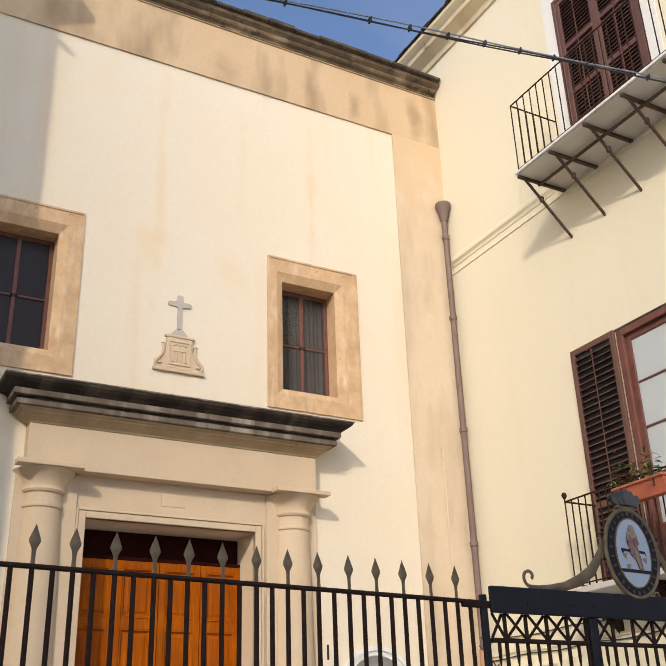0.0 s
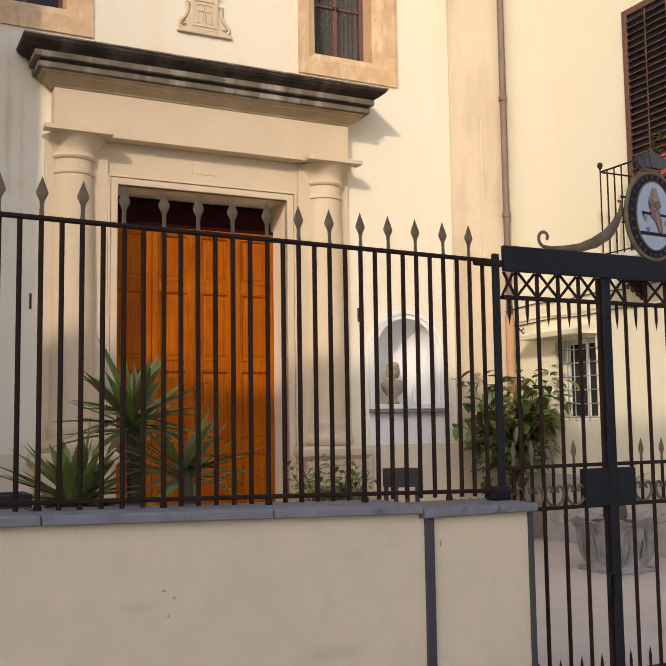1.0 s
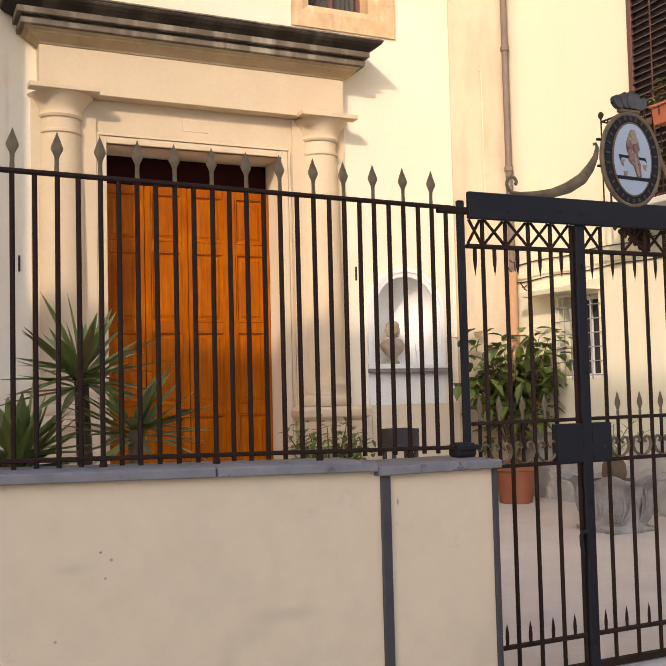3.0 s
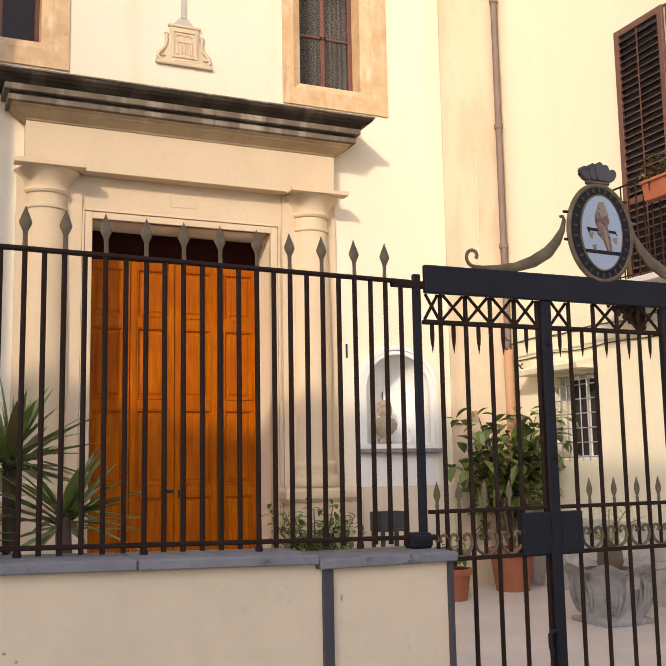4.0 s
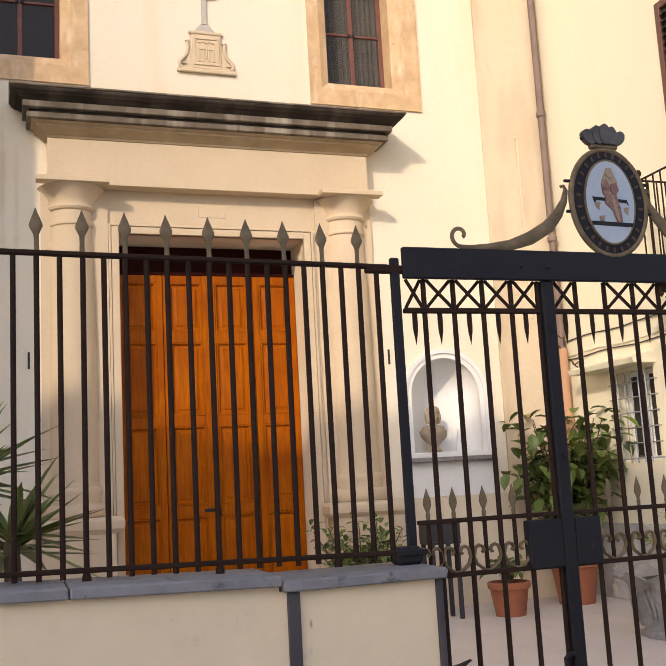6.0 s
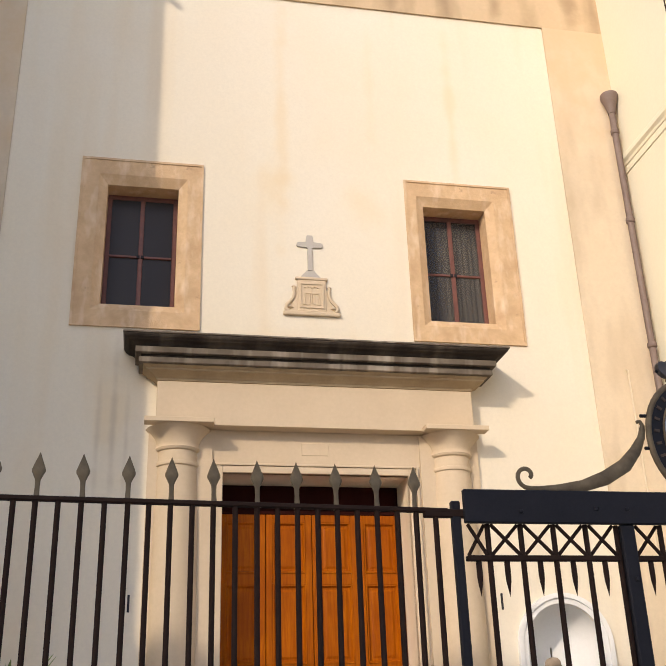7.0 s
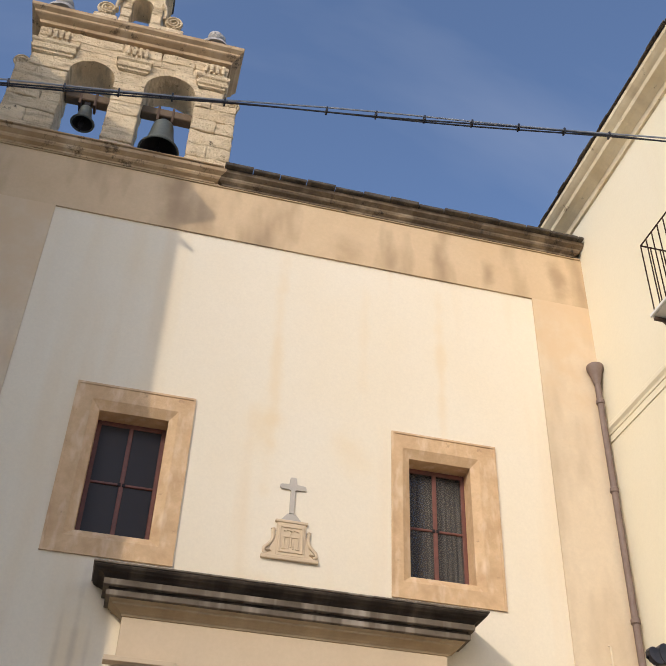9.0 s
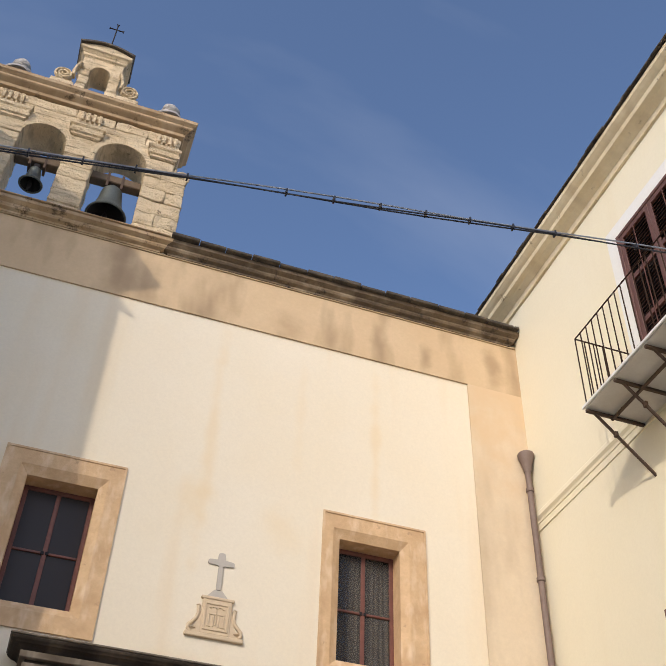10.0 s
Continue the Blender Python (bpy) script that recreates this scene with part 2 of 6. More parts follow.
M_ENAMELTAN = mat("tan_enamel", (0.40, 0.29, 0.18), (0.24, 0.14, 0.09), scale=22, fine=60, rough=0.4, amount=1.0, spots=(0.08, 0.05, 0.04), spot_at=0.56, spot_scale=40)
M_PLASTIC = mat("dark_plastic", (0.03, 0.03, 0.034), (0.045, 0.045, 0.05), rough=0.5, bump=0.05)
M_BUST = mat("painted_plaster_bust", (0.40, 0.32, 0.24), (0.24, 0.17, 0.11), scale=7, fine=30, amount=0.9)
M_GLASS = glass_mat("window_glass", (0.09, 0.085, 0.08), 0.03, 0.0, 0.3, 0.35)
M_DARKGLASS = glass_mat("dusty_dark_glass", (0.035, 0.030, 0.030), 0.45, 0.0, 0.2)
M_PALEGLASS = glass_mat("pale_reflecting_glass", (0.62, 0.68, 0.70), 0.06, 0.25)


# ---- building helpers ----
def place_of(ob):
    p = Vector((0, 0, 0))
    while ob:
        p += ob.location
        ob = ob.parent
    return p


def thing(name, at, label, category, group="", kind=""):
    ob = new(name)
    ob.location = at
    ob.empty_display_size = 0.1
    return tagged(ob, label, category, group, kind)


def mesh_of(name, bm, material, smooth=None):
    me = bpy.data.meshes.new(name)
    bmesh.ops.recalc_face_normals(bm, faces=bm.faces)
    if smooth is not None:
        for f in bm.faces:
            f.smooth = True
        lim = radians(smooth)
        for e in bm.edges:
            e.smooth = len(e.link_faces) == 2 and e.calc_face_angle(0) < lim
    bm.to_mesh(me)
    bm.free()
    me.materials.append(material)
    return me


def part(name, bm, material, parent, label="", smooth=None, kind=""):
    """One mesh under a thing or part; the bmesh is in world metres."""
    bmesh.ops.translate(bm, verts=bm.verts, vec=-place_of(parent))
    ob = new(name, mesh_of(name, bm, material, smooth))
    ob.parent = parent
    return tagged(ob, label, "", "", kind)


def solo(name, bm, material, label, category, kind="", smooth=None, group=""):
    """A thing that is one mesh, its origin at its base."""
    lo = Vector([min(v.co[i] for v in bm.verts) for i in range(3)])
    hi = Vector([max(v.co[i] for v in bm.verts) for i in range(3)])
    at = Vector(((lo.x + hi.x) / 2, (lo.y + hi.y) / 2, lo.z))
    bmesh.ops.translate(bm, verts=bm.verts, vec=-at)
    ob = new(name, mesh_of(name, bm, material, smooth))
    ob.location = at
    return tagged(ob, label, category, group, kind)


def box(bm, x0, x1, y0, y1, z0, z1, bevel=0.0):
    made = bmesh.ops.create_cube(bm, size=1.0, matrix=Matrix.Translation(((x0 + x1) / 2, (y0 + y1) / 2, (z0 + z1) / 2)) @ Matrix.Diagonal((abs(x1 - x0), abs(y1 - y0), abs(z1 - z0), 1)))
    if bevel:
        edges = list({e for v in made["verts"] for e in v.link_edges})
        bmesh.ops.bevel(bm, geom=edges, offset=bevel, segments=1, affect="EDGES")
    return bm


def boxed(*a, bevel=0.0):
    return box(bmesh.new(), *a, bevel=bevel)


def lathe(bm, prof, cx, cy, cz, segs=20, squash=1.0):
    rings = []
    for r, z in prof:
        rings.append([bm.verts.new((cx + r * math.cos(2 * math.pi * k / segs), cy + squash * r * math.sin(2 * math.pi * k / segs), cz + z)) for k in range(segs)])
    for a, b in zip(rings, rings[1:]):
        for k in range(segs):
            bm.faces.new((a[k], a[(k + 1) % segs], b[(k + 1) % segs], b[k]))
    bm.faces.new(rings[0][::-1])
    bm.faces.new(rings[-1])
    return bm


def tube(bm, pts, r, segs=6, flat=1.0):
    """A bar along points; r may be one radius or one for each point."""
    pts = [Vector(p) for p in pts]
    rs = r if isinstance(r, (list, tuple)) else [r] * len(pts)
    rings, side = [], None
    for i, p in enumerate(pts):
        d = (pts[min(i + 1, len(pts) - 1)] - pts[max(i - 1, 0)]).normalized()
        if side is None:
            side = d.cross(Vector((0, 1, 0)) if abs(d.y) < 0.9 else Vector((1, 0, 0))).normalized()
        side = (side - d * side.dot(d)).normalized()
        up = d.cross(side)
        rings.append([bm.verts.new(p + rs[i] * (math.cos(a) * side + flat * math.sin(a) * up)) for a in (2 * math.pi * (k + 0.5) / segs for k in range(segs))])
    for a, b in zip(rings, rings[1:]):
        for k in range(segs):
            bm.faces.new((a[k], a[(k + 1) % segs], b[(k + 1) % segs], b[k]))
    bm.faces.new(rings[0][::-1])
    bm.faces.new(rings[-1])
    return bm


def prism(bm, pts, axis, a, b):
    """A polygon drawn in the two other axes, pushed along axis from a to b."""
    n = "xyz".index(axis)

    def put(p, v):
        c = list(p)
        c.insert(n, v)
        return bm.verts.new(c)

    lo, hi = [put(p, a) for p in pts], [put(p, b) for p in pts]
    bm.faces.new(lo)
    bm.faces.new(hi[::-1])
    for k in range(len(pts)):
        bm.faces.new((lo[k], lo[(k + 1) % len(pts)], hi[(k + 1) % len(pts)], hi[k]))
    return bm


def moulding(bm, x0, x1, wall, prof, back=None):
    """A moulded band on a wall that faces -y, with returned ends; prof: (projection, height)."""
    back = wall + 0.05 if back is None else back
    rings = []
    for e, z in prof:
        rings.append([bm.verts.new(c) for c in ((x0 - e, back, z), (x0 - e, wall - e, z), (x1 + e, wall - e, z), (x1 + e, back, z))])
    for a, b in zip(rings, rings[1:]):
        for k in range(4):
            bm.faces.new((a[k], a[(k + 1) % 4], b[(k + 1) % 4], b[k]))
    bm.faces.new(rings[0][::-1])
    bm.faces.new(rings[-1])
    return bm


def holed(bm, u, v, a, b, holes, to):
    """A slab over u x v with rectangular holes right through it from depth a to b; to(u, v, d) gives the place."""
    us = sorted({*u, *(h[0] for h in holes), *(h[1] for h in holes)})
    vs = sorted({*v, *(h[2] for h in holes), *(h[3] for h in holes)})

    def solid(i, j):
        if not (0 <= i < len(us) - 1 and 0 <= j < len(vs) - 1):
            return False
        cu, cv = (us[i] + us[i + 1]) / 2, (vs[j] + vs[j + 1]) / 2
        return not any(h[0] < cu < h[1] and h[2] < cv < h[3] for h in holes)

    cache = {}

    def vert(i, j, d):
        if (i, j, d) not in cache:
            cache[i, j, d] = bm.verts.new(to(us[i], vs[j], d))
        return cache[i, j, d]

    for i in range(len(us) - 1):
        for j in range(len(vs) - 1):
            if solid(i, j):
                for d in (a, b):
                    bm.faces.new([vert(*p, d) for p in ((i, j), (i + 1, j), (i + 1, j + 1), (i, j + 1))])
                for (di, dj), p, q in (((-1, 0), (i, j), (i, j + 1)), ((1, 0), (i + 1, j), (i + 1, j + 1)), ((0, -1), (i, j), (i + 1, j)), ((0, 1), (i, j + 1), (i + 1, j + 1))):
                    if not solid(i + di, j + dj):
                        bm.faces.new((vert(*p, a), vert(*q, a), vert(*q, b), vert(*p, b)))
    return bm


def arch_plate(bm, x0, x1, top, cx, r, spring, y0, y1, segs=16):
    """The plate over an arch: from the arch's curve up to a level top, between x0 and x1."""
    pts = [(x0, spring), *((cx - r * math.cos(math.pi * k / segs), spring + r * math.sin(math.pi * k / segs)) for k in range(segs + 1)), (x1, spring)]
    tops = [(min(max(p[0], x0), x1), top) for p in pts]
    for (p, q), (s, t) in zip(zip(pts, pts[1:]), zip(tops, tops[1:])):
        quad = [p, q, t, s]
        if abs(p[0] - q[0]) < 1e-6 and p[1] == q[1]:
            continue
        prism(bm, quad, "y", y0, y1)
    bmesh.ops.remove_doubles(bm, verts=bm.verts, dist=1e-5)
    return bm


def spiral(cx, cz, r0, r1, a0, turns, n=22):
    return [(cx + (r0 + (r1 - r0) * k / n) * math.cos(a0 + turns * 2 * math.pi * k / n), cz + (r0 + (r1 - r0) * k / n) * math.sin(a0 + turns * 2 * math.pi * k / n)) for k in range(n + 1)]


rng = random.Random(7)
COURT = 0.14     # courtyard level
FENCE_Y = -6.83  # line of the bars
WALL_X = 4.575   # face of the house on the right


def add_runs(m, runs, colour):
    """Soft stains of their own shape on an upright wall: (x, half width, z, half height, strength)."""
    n, l = m.node_tree.nodes, m.node_tree.links
    bsdf = n["Principled BSDF"]
    pos = n.new("ShaderNodeNewGeometry").outputs["Position"]
    wob = n.new("ShaderNodeTexNoise")
    wob.inputs["Scale"].default_value, wob.inputs["Detail"].default_value = 2.2, 5.0
    l.new(pos, wob.inputs["Vector"])
    for x, hw, z, hh, amt in runs:
        mp = n.new("ShaderNodeMapping")
        mp.vector_type = "POINT"
        mp.inputs["Location"].default_value = (-x / hw, 0, -z / hh)
        mp.inputs["Scale"].default_value = (1 / hw, 0, 1 / hh)
        l.new(pos, mp.inputs["Vector"])
        ln = n.new("ShaderNodeVectorMath")
        ln.operation = "LENGTH"
        l.new(mp.outputs["Vector"], ln.inputs[0])
        ad = n.new("ShaderNodeMath")
        ad.operation = "MULTIPLY_ADD"
        l.new(wob.outputs["Fac"], ad.inputs[0])
        ad.inputs[1].default_value = 2.2
        l.new(ln.outputs["Value"], ad.inputs[2])
        mr = n.new("ShaderNodeMapRange")
        mr.interpolation_type = "SMOOTHSTEP"
        for k, v in (("From Min", 1.0), ("From Max", 2.3), ("To Min", amt), ("To Max", 0.0)):
            mr.inputs[k].default_value = v
        l.new(ad.outputs[0], mr.inputs["Value"])
        mx = n.new("ShaderNodeMix")
        mx.data_type = "RGBA"
        l.new(mr.outputs["Result"], mx.inputs[0])
        l.new(bsdf.inputs["Base Color"].links[0].from_socket, mx.inputs[6])
        mx.inputs[7].default_value = (*colour, 1)
        l.new(mx.outputs[2], bsdf.inputs["Base Color"])


add_runs(M_PLASTER, ((-0.35, 0.12, 9.6, 2.4, 0.42), (2.05, 0.10, 9.6, 2.1, 0.42), (-0.45, 0.30, 8.35, 0.5, 0.4), (0.75, 0.35, 8.25, 0.4, 0.3), (0.9, 0.1, 10.2, 1.4, 0.2), (-0.2, 0.5, 6.15, 0.3, 0.35), (-2.3, 0.3, 5.2, 0.9, 0.4)), (0.74, 0.56, 0.32))
add_runs(M_BAND, ((-2.1, 0.28, 12.0, 0.8, 0.5), (2.1, 0.2, 11.8, 0.35, 0.7), (0.6, 0.3, 11.75, 0.3, 0.5), (4.1, 0.2, 11.9, 0.7, 0.7), (2.9, 0.15, 11.8, 0.3, 0.7)), (0.33, 0.22, 0.13))
add_runs(M_CORNER, ((4.1, 2.6, 11.8, 2.6, 1.0), (-5.2, 4.0, 11.6, 3.2, 1.0)), (0.64, 0.465, 0.29))
add_runs(M_PLASTER, ((-2.30, 0.05, 5.1, 1.1, 0.4), (-2.47, 0.04, 5.0, 0.9, 0.28), (-2.15, 0.04, 4.9, 0.9, 0.28)), (0.42, 0.33, 0.24))
add_runs(M_FENCEWALL, ((-1.72, 0.20, 0.69, 0.04, 0.4), (-1.90, 0.10, 0.62, 0.07, 0.3), (-2.0, 0.05, 0.48, 0.16, 0.25), (-1.45, 0.05, 0.38, 0.14, 0.3), (-1.75, 0.3, 0.22, 0.05, 0.35), (-0.72, 0.07, 0.35, 0.16, 0.35), (-2.4, 0.05, 0.33, 0.12, 0.4), (-3.15, 0.12, 0.3, 0.03, 0.5), (-2.65, 0.09, 0.98, 0.03, 0.35)), (0.60, 0.48, 0.33))

add_runs(M_FENCEWALL, ((-3.03, 0.045, 0.538, 0.012, 0.9), (-2.99, 0.03, 0.555, 0.01, 0.9), (-2.6, 0.05, 0.336, 0.014, 0.6)), (0.86, 0.82, 0.76))
add_runs(M_FENCEWALL, ((-2.238, 0.008, 0.451, 0.02, 0.6), (-2.229, 0.005, 0.513, 0.012, 0.95), (-2.494, 0.009, 1.002, 0.009, 0.7), (-2.538, 0.009, 1.036, 0.007, 0.9), (-2.72, 0.008, 0.70, 0.008, 0.7), (-1.161, 0.006, 1.141, 0.018, 0.7), (-2.52, 0.006, 0.93, 0.006, 0.8)), (0.16, 0.12, 0.09))

# ---- ground and large structure ----
bm = bmesh.new()
holed(bm, (-600, 600), (-600, 600), 0, -0.4, [], lambda u, v, d: (u, v, d))
solo("ground", bm, M_ROAD, "dark grey paved street ground", "ground", "structure")
solo("courtyard_floor", boxed(-9, WALL_X - 0.004, -6.78, -0.004, 0.02, COURT), M_COURT, "worn grey-pink cement courtyard floor", "floor", "structure")

# facade wall with its openings: door, two windows, niche
W1 = (-2.545, -1.665, 6.61, 8.26)
W2 = (1.56, 2.425, 6.60, 8.27)
DOOR = (-1.06, 1.11, COURT, 4.56)
NICHE = (2.37, 3.28, 1.96, 3.105)
bm = bmesh.new()
holed(bm, (-7.1, WALL_X), (0.0, 12.6), 0.0, 0.6, [tuple(v + d for v, d in zip(w, (-0.105, 0.105, -0.095, 0.115))) for w in (W1, W2)] + [DOOR, NICHE], lambda u, v, d: (u, d, v))
wall_n = solo("wall_north", bm, M_PLASTER, "cream plastered church facade with faint ochre run marks", "wall", "structure")
arch_bm = arch_plate(bmesh.new(), NICHE[0], NICHE[1], NICHE[3], (NICHE[0] + NICHE[1]) / 2, 0.455, 2.65, 0.0, 0.2)
part("spandrel", arch_bm, M_PLASTER, wall_n)
part("band", boxed(-7.1, WALL_X, -0.028, 0.05, 11.49, 12.55), M_BAND, wall_n, "stained tan plaster band under the cornice")
part("band", boxed(3.616, WALL_X, -0.028, 0.05, COURT, 11.49), M_CORNER, wall_n, "tan plaster corner strip, paler below")
part("band", boxed(-7.1, -3.756, -0.028, 0.05, COURT, 11.49), M_CORNER, wall_n, "tan plaster corner strip, paler below")
for a, b in ((-3.752, -2.13), (2.3, 3.612)):
    part("dado", boxed(a, b, -0.016, 0.05, COURT, 1.43), M_PALE, wall_n, "greyish plaster dado")

# top cornice of the facade in lengths, with its blackened coping
cor = thing("roof_cornice", (0, 0, 12.45), "weathered stone roof cornice with blackened top", "cornice", kind="structure")
CORN = [(0.02, 12.53), (0.05, 12.545), (0.055, 12.575), (0.11, 12.60), (0.13, 12.63), (0.13, 12.66), (0.20, 12.70), (0.21, 12.755)]
part("moulding", moulding(bmesh.new(), -7.3, -1.62, 0.0, CORN, 0.6), M_FACADECORNICE, cor, "ochre brown stained moulding")
part("moulding", moulding(bmesh.new(), -1.40, WALL_X - 0.17, 0.004, CORN, 0.6), M_BLACKCORNICE, cor, "blackened moulding")
part("under_fillet", boxed(-7.1, WALL_X - 0.01, -0.05, 0.05, 12.505, 12.527, bevel=0.004), M_OCHRECORNICE, cor, "pale thin fillet")
xs = -1.45
while xs < WALL_X - 0.05:
    w = 0.42 + 0.1 * rng.random()
    e = min(xs + w, WALL_X - 0.01)
    part("coping_tile", boxed(xs, e - 0.012, -0.30 + 0.04 * rng.random(), 0.62, 12.765, 12.815 + 0.025 * rng.random(), bevel=0.01), M_ROOFDARK, cor)
    xs += w
part("coping", boxed(-7.1, -1.46, -0.24, 0.62, 12.764, 12.785, bevel=0.006), M_FACADECORNICE, cor)

# church body behind the facade and its roof slope
bm = bmesh.new()
prism(bm, [(-4.72, 0.0), (WALL_X, 0.0), (WALL_X, 12.3), (-4.72, 12.3)], "y", 8.0, 8.3)
solo("wall_back", bm, M_OTHER, "plain plaster rear wall of the church", "wall", "structure")
solo("ceiling", boxed(-4.72, WALL_X, 0.61, 8.0, 12.2, 12.4), M_OTHER, "plain roof slab of the church", "ceiling", "structure")

# house on the right, whose wall faces -x
UP = (-4.62, -3.10, 9.42, 12.15)      # upper balcony door (y0, y1, z0, z1)
LOW = (-4.92, -3.275, 3.62, 6.66)      # lower balcony door
GRW = (-1.73, -0.95, 1.72, 2.76)      # barred ground floor window
bm = bmesh.new()
holed(bm, (-7.5, 9.0), (0.0, 13.6), 0.0, 0.5, [UP, LOW, GRW], lambda u, v, d: (WALL_X + d, u, v))
wall_e = solo("wall_east", bm, M_YELLOW, "pale yellow plastered house wall", "wall", "structure")
bm = bmesh.new()
prism(bm, [(WALL_X + 0.02, 9.10), (WALL_X - 0.012, 9.11), (WALL_X - 0.02, 9.15), (WALL_X - 0.05, 9.19), (WALL_X - 0.05, 9.25), (WALL_X - 0.03, 9.28), (WALL_X + 0.02, 9.285)], "y", -7.5, 0.02)
part("string_course", bm, M_YELLOW, wall_e)
M_DAMP = mat("damp_peeling_plaster", (0.56, 0.54, 0.50), (0.34, 0.33, 0.315), scale=3.2, fine=18, amount=1.0, spots=(0.72, 0.68, 0.58), spot_at=0.55, spot_scale=3.0, bump=0.7, bump_dist=0.02)
part("dado", boxed(WALL_X - 0.014, WALL_X + 0.02, -6.6, -0.02, COURT, 1.02, bevel=0.004), M_DAMP, wall_e, "grey damp peeling plaster dado")
part("string_fillet", boxed(WALL_X - 0.016, WALL_X + 0.01, -7.5, -0.03, 8.985, 9.005, bevel=0.004), M_YELLOW, wall_e)
eave = thing("eave_cornice", (WALL_X, -1, 13.3), "cream moulded eave cornice with dark tile edge", "cornice", kind="structure")
prof = [(0.05, 13.22), (-0.04, 13.24), (-0.06, 13.33), (-0.16, 13.40), (-0.24, 13.44), (-0.26, 13.50), (-0.31, 13.54), (-0.36, 13.59), (-0.37, 13.65), (0.05, 13.67)]
part("moulding", prism(bmesh.new(), [(WALL_X + e, z) for e, z in prof], "y", -7.6, 9.0), M_EAVE, eave)
y = -7.6
while y < 8.9:
    part("roof_tile", boxed(WALL_X - 0.40 - 0.03 * rng.random(), WALL_X + 0.3, y, y + 0.247, 13.675, 13.695 + 0.012 * rng.random(), bevel=0.006), M_ROOFDARK, eave)
    y += 0.25
solo("roof_east", prism(bmesh.new(), [(WALL_X + 0.3, 13.70), (WALL_X + 7, 15.8), (WALL_X + 7, 13.5), (WALL_X + 0.3, 13.5)], "y", -7.6, 9.0), M_ROOFDARK, "dark tiled roof of the yellow house", "roof", "structure")
solo("wall_house_end", boxed(WALL_X + 0.5, WALL_X + 7, -7.5, -7.2, 0, 13.6), M_YELLOW, "yellow plastered end wall of the house", "wall", "structure")

# house on the left and the houses across the street, which shade the place
solo("wall_west", boxed(-14.0, -7.1, -5.93, 8.3, 0, 15.47), M_YELLOW, "pale plastered side of the neighbouring house", "wall", "structure")
solo("roof_west", prism(bmesh.new(), [(-7.21, 15.475), (-6.62, 15.78), (-6.78, 15.99), (-7.14, 16.42), (-7.81, 16.56), (-10.6, 17.6), (-14.5, 16.2), (-14.5, 15.475)], "y", -6.0, 8.5), M_ROOFDARK, "tiled roof of the neighbouring house", "roof", "structure")
solo("roof_spout", tube(bmesh.new(), [(-7.15, -5.86, 15.16), (-7.0, -5.86, 15.15), (-6.84, -5.86, 15.03)], [0.05, 0.06, 0.045], 8), M_RUST, "rusty rain spout under the eave", "spout", "structure")
solo("wall_south", prism(bmesh.new(), [(-24.9, 0), (-16.8, 0), (-16.8, 17.9), (-17.4, 18.24), (-19.3, 18.29), (-20.4, 18.26), (-21.6, 18.48), (-22.4, 18.5), (-24.9, 18.6)], "y", -32, -24), M_OTHER, "plain plastered house across the street", "wall", "structure")
for nm, x0, x1, h in (("wall_south_middle", -16.798, -14.3, 15.74), ("wall_south_lower", -14.298, -11.2, 13.64), ("wall_south_low", -11.198, 42.0, 4.5)):
    solo(nm, boxed(x0, x1, -32, -24, 0, h), M_OTHER, "plain plastered house across the street", "wall", "structure")

# ---- church: portal ----
PC = 0.04  # middle of the portal
portal = thing("portal", (PC, -0.1, COURT), "beige stone portal with half columns and blackened cornice", "portal")
EX, EM = 1.87, 1.83
part("frieze", boxed(PC - EX, PC + EX, -0.19, 0.02, 5.062, 5.574, bevel=0.004), M_PORTAL, portal, "plain beige frieze block")
for nm, prof_, m_, lab in (
        ("bed_moulding", [(0.042, 5.576), (0.05, 5.58), (0.055, 5.60), (0.085, 5.625), (0.13, 5.65), (0.165, 5.662), (0.17, 5.668), (0.17, 5.685), (0.20, 5.70), (0.21, 5.713)], M_OCHRECORNICE, "ochre stained bed moulding"),
        ("fascia", [(0.25, 5.716), (0.257, 5.722), (0.257, 5.778), (0.245, 5.784)], M_GREYCORNICE, "streaked grey fascia"),
        # fillet coloured black for the shadow between the two fascias
        ("fillet", [(0.235, 5.786), (0.235, 5.818)], M_DARKCORNICE, "recessed fillet with the gap's shade in its dark colour"),
        ("fascia", [(0.295, 5.82), (0.30, 5.826), (0.30, 5.888), (0.285, 5.894)], M_GREYCORNICE, "streaked grey fascia"),
        ("corona", [(0.29, 5.896), (0.30, 5.905), (0.315, 5.92), (0.345, 5.935), (0.375, 5.94), (0.385, 5.95), (0.41, 5.965), (0.425, 5.985), (0.425, 5.998)], M_DARKCORNICE, "black weathered top moulding"),
        ("top_edge", [(0.435, 6.0), (0.44, 6.004), (0.44, 6.018), (0.43, 6.024), (0.15, 6.075), (0.11, 6.08)], M_GREYCORNICE, "pale worn top edge")):
    part(nm, moulding(bmesh.new(), PC - EM, PC + EM, -0.15, prof_, 0.02), m_, portal, lab)
# door surround
bm = bmesh.new()
for x0, x1, z0, z1 in ((-1.145, -1.06, COURT, 4.64), (1.11, 1.195, COURT, 4.64), (-1.06, 1.11, 4.56, 4.64)):
    box(bm, x0, x1, -0.03, 0.06, z0, z1, 0.006)
part("door_surround", bm, M_PORTAL, portal)
for x0, x1, z0, z1 in ((-1.175, -1.15, COURT, 4.67), (1.2, 1.225, COURT, 4.67), (-1.149, 1.199, 4.645, 4.67)):
    part("outer_fillet", boxed(x0, x1, -0.042, 0.04, z0, z1, bevel=0.004), M_PORTAL, portal)
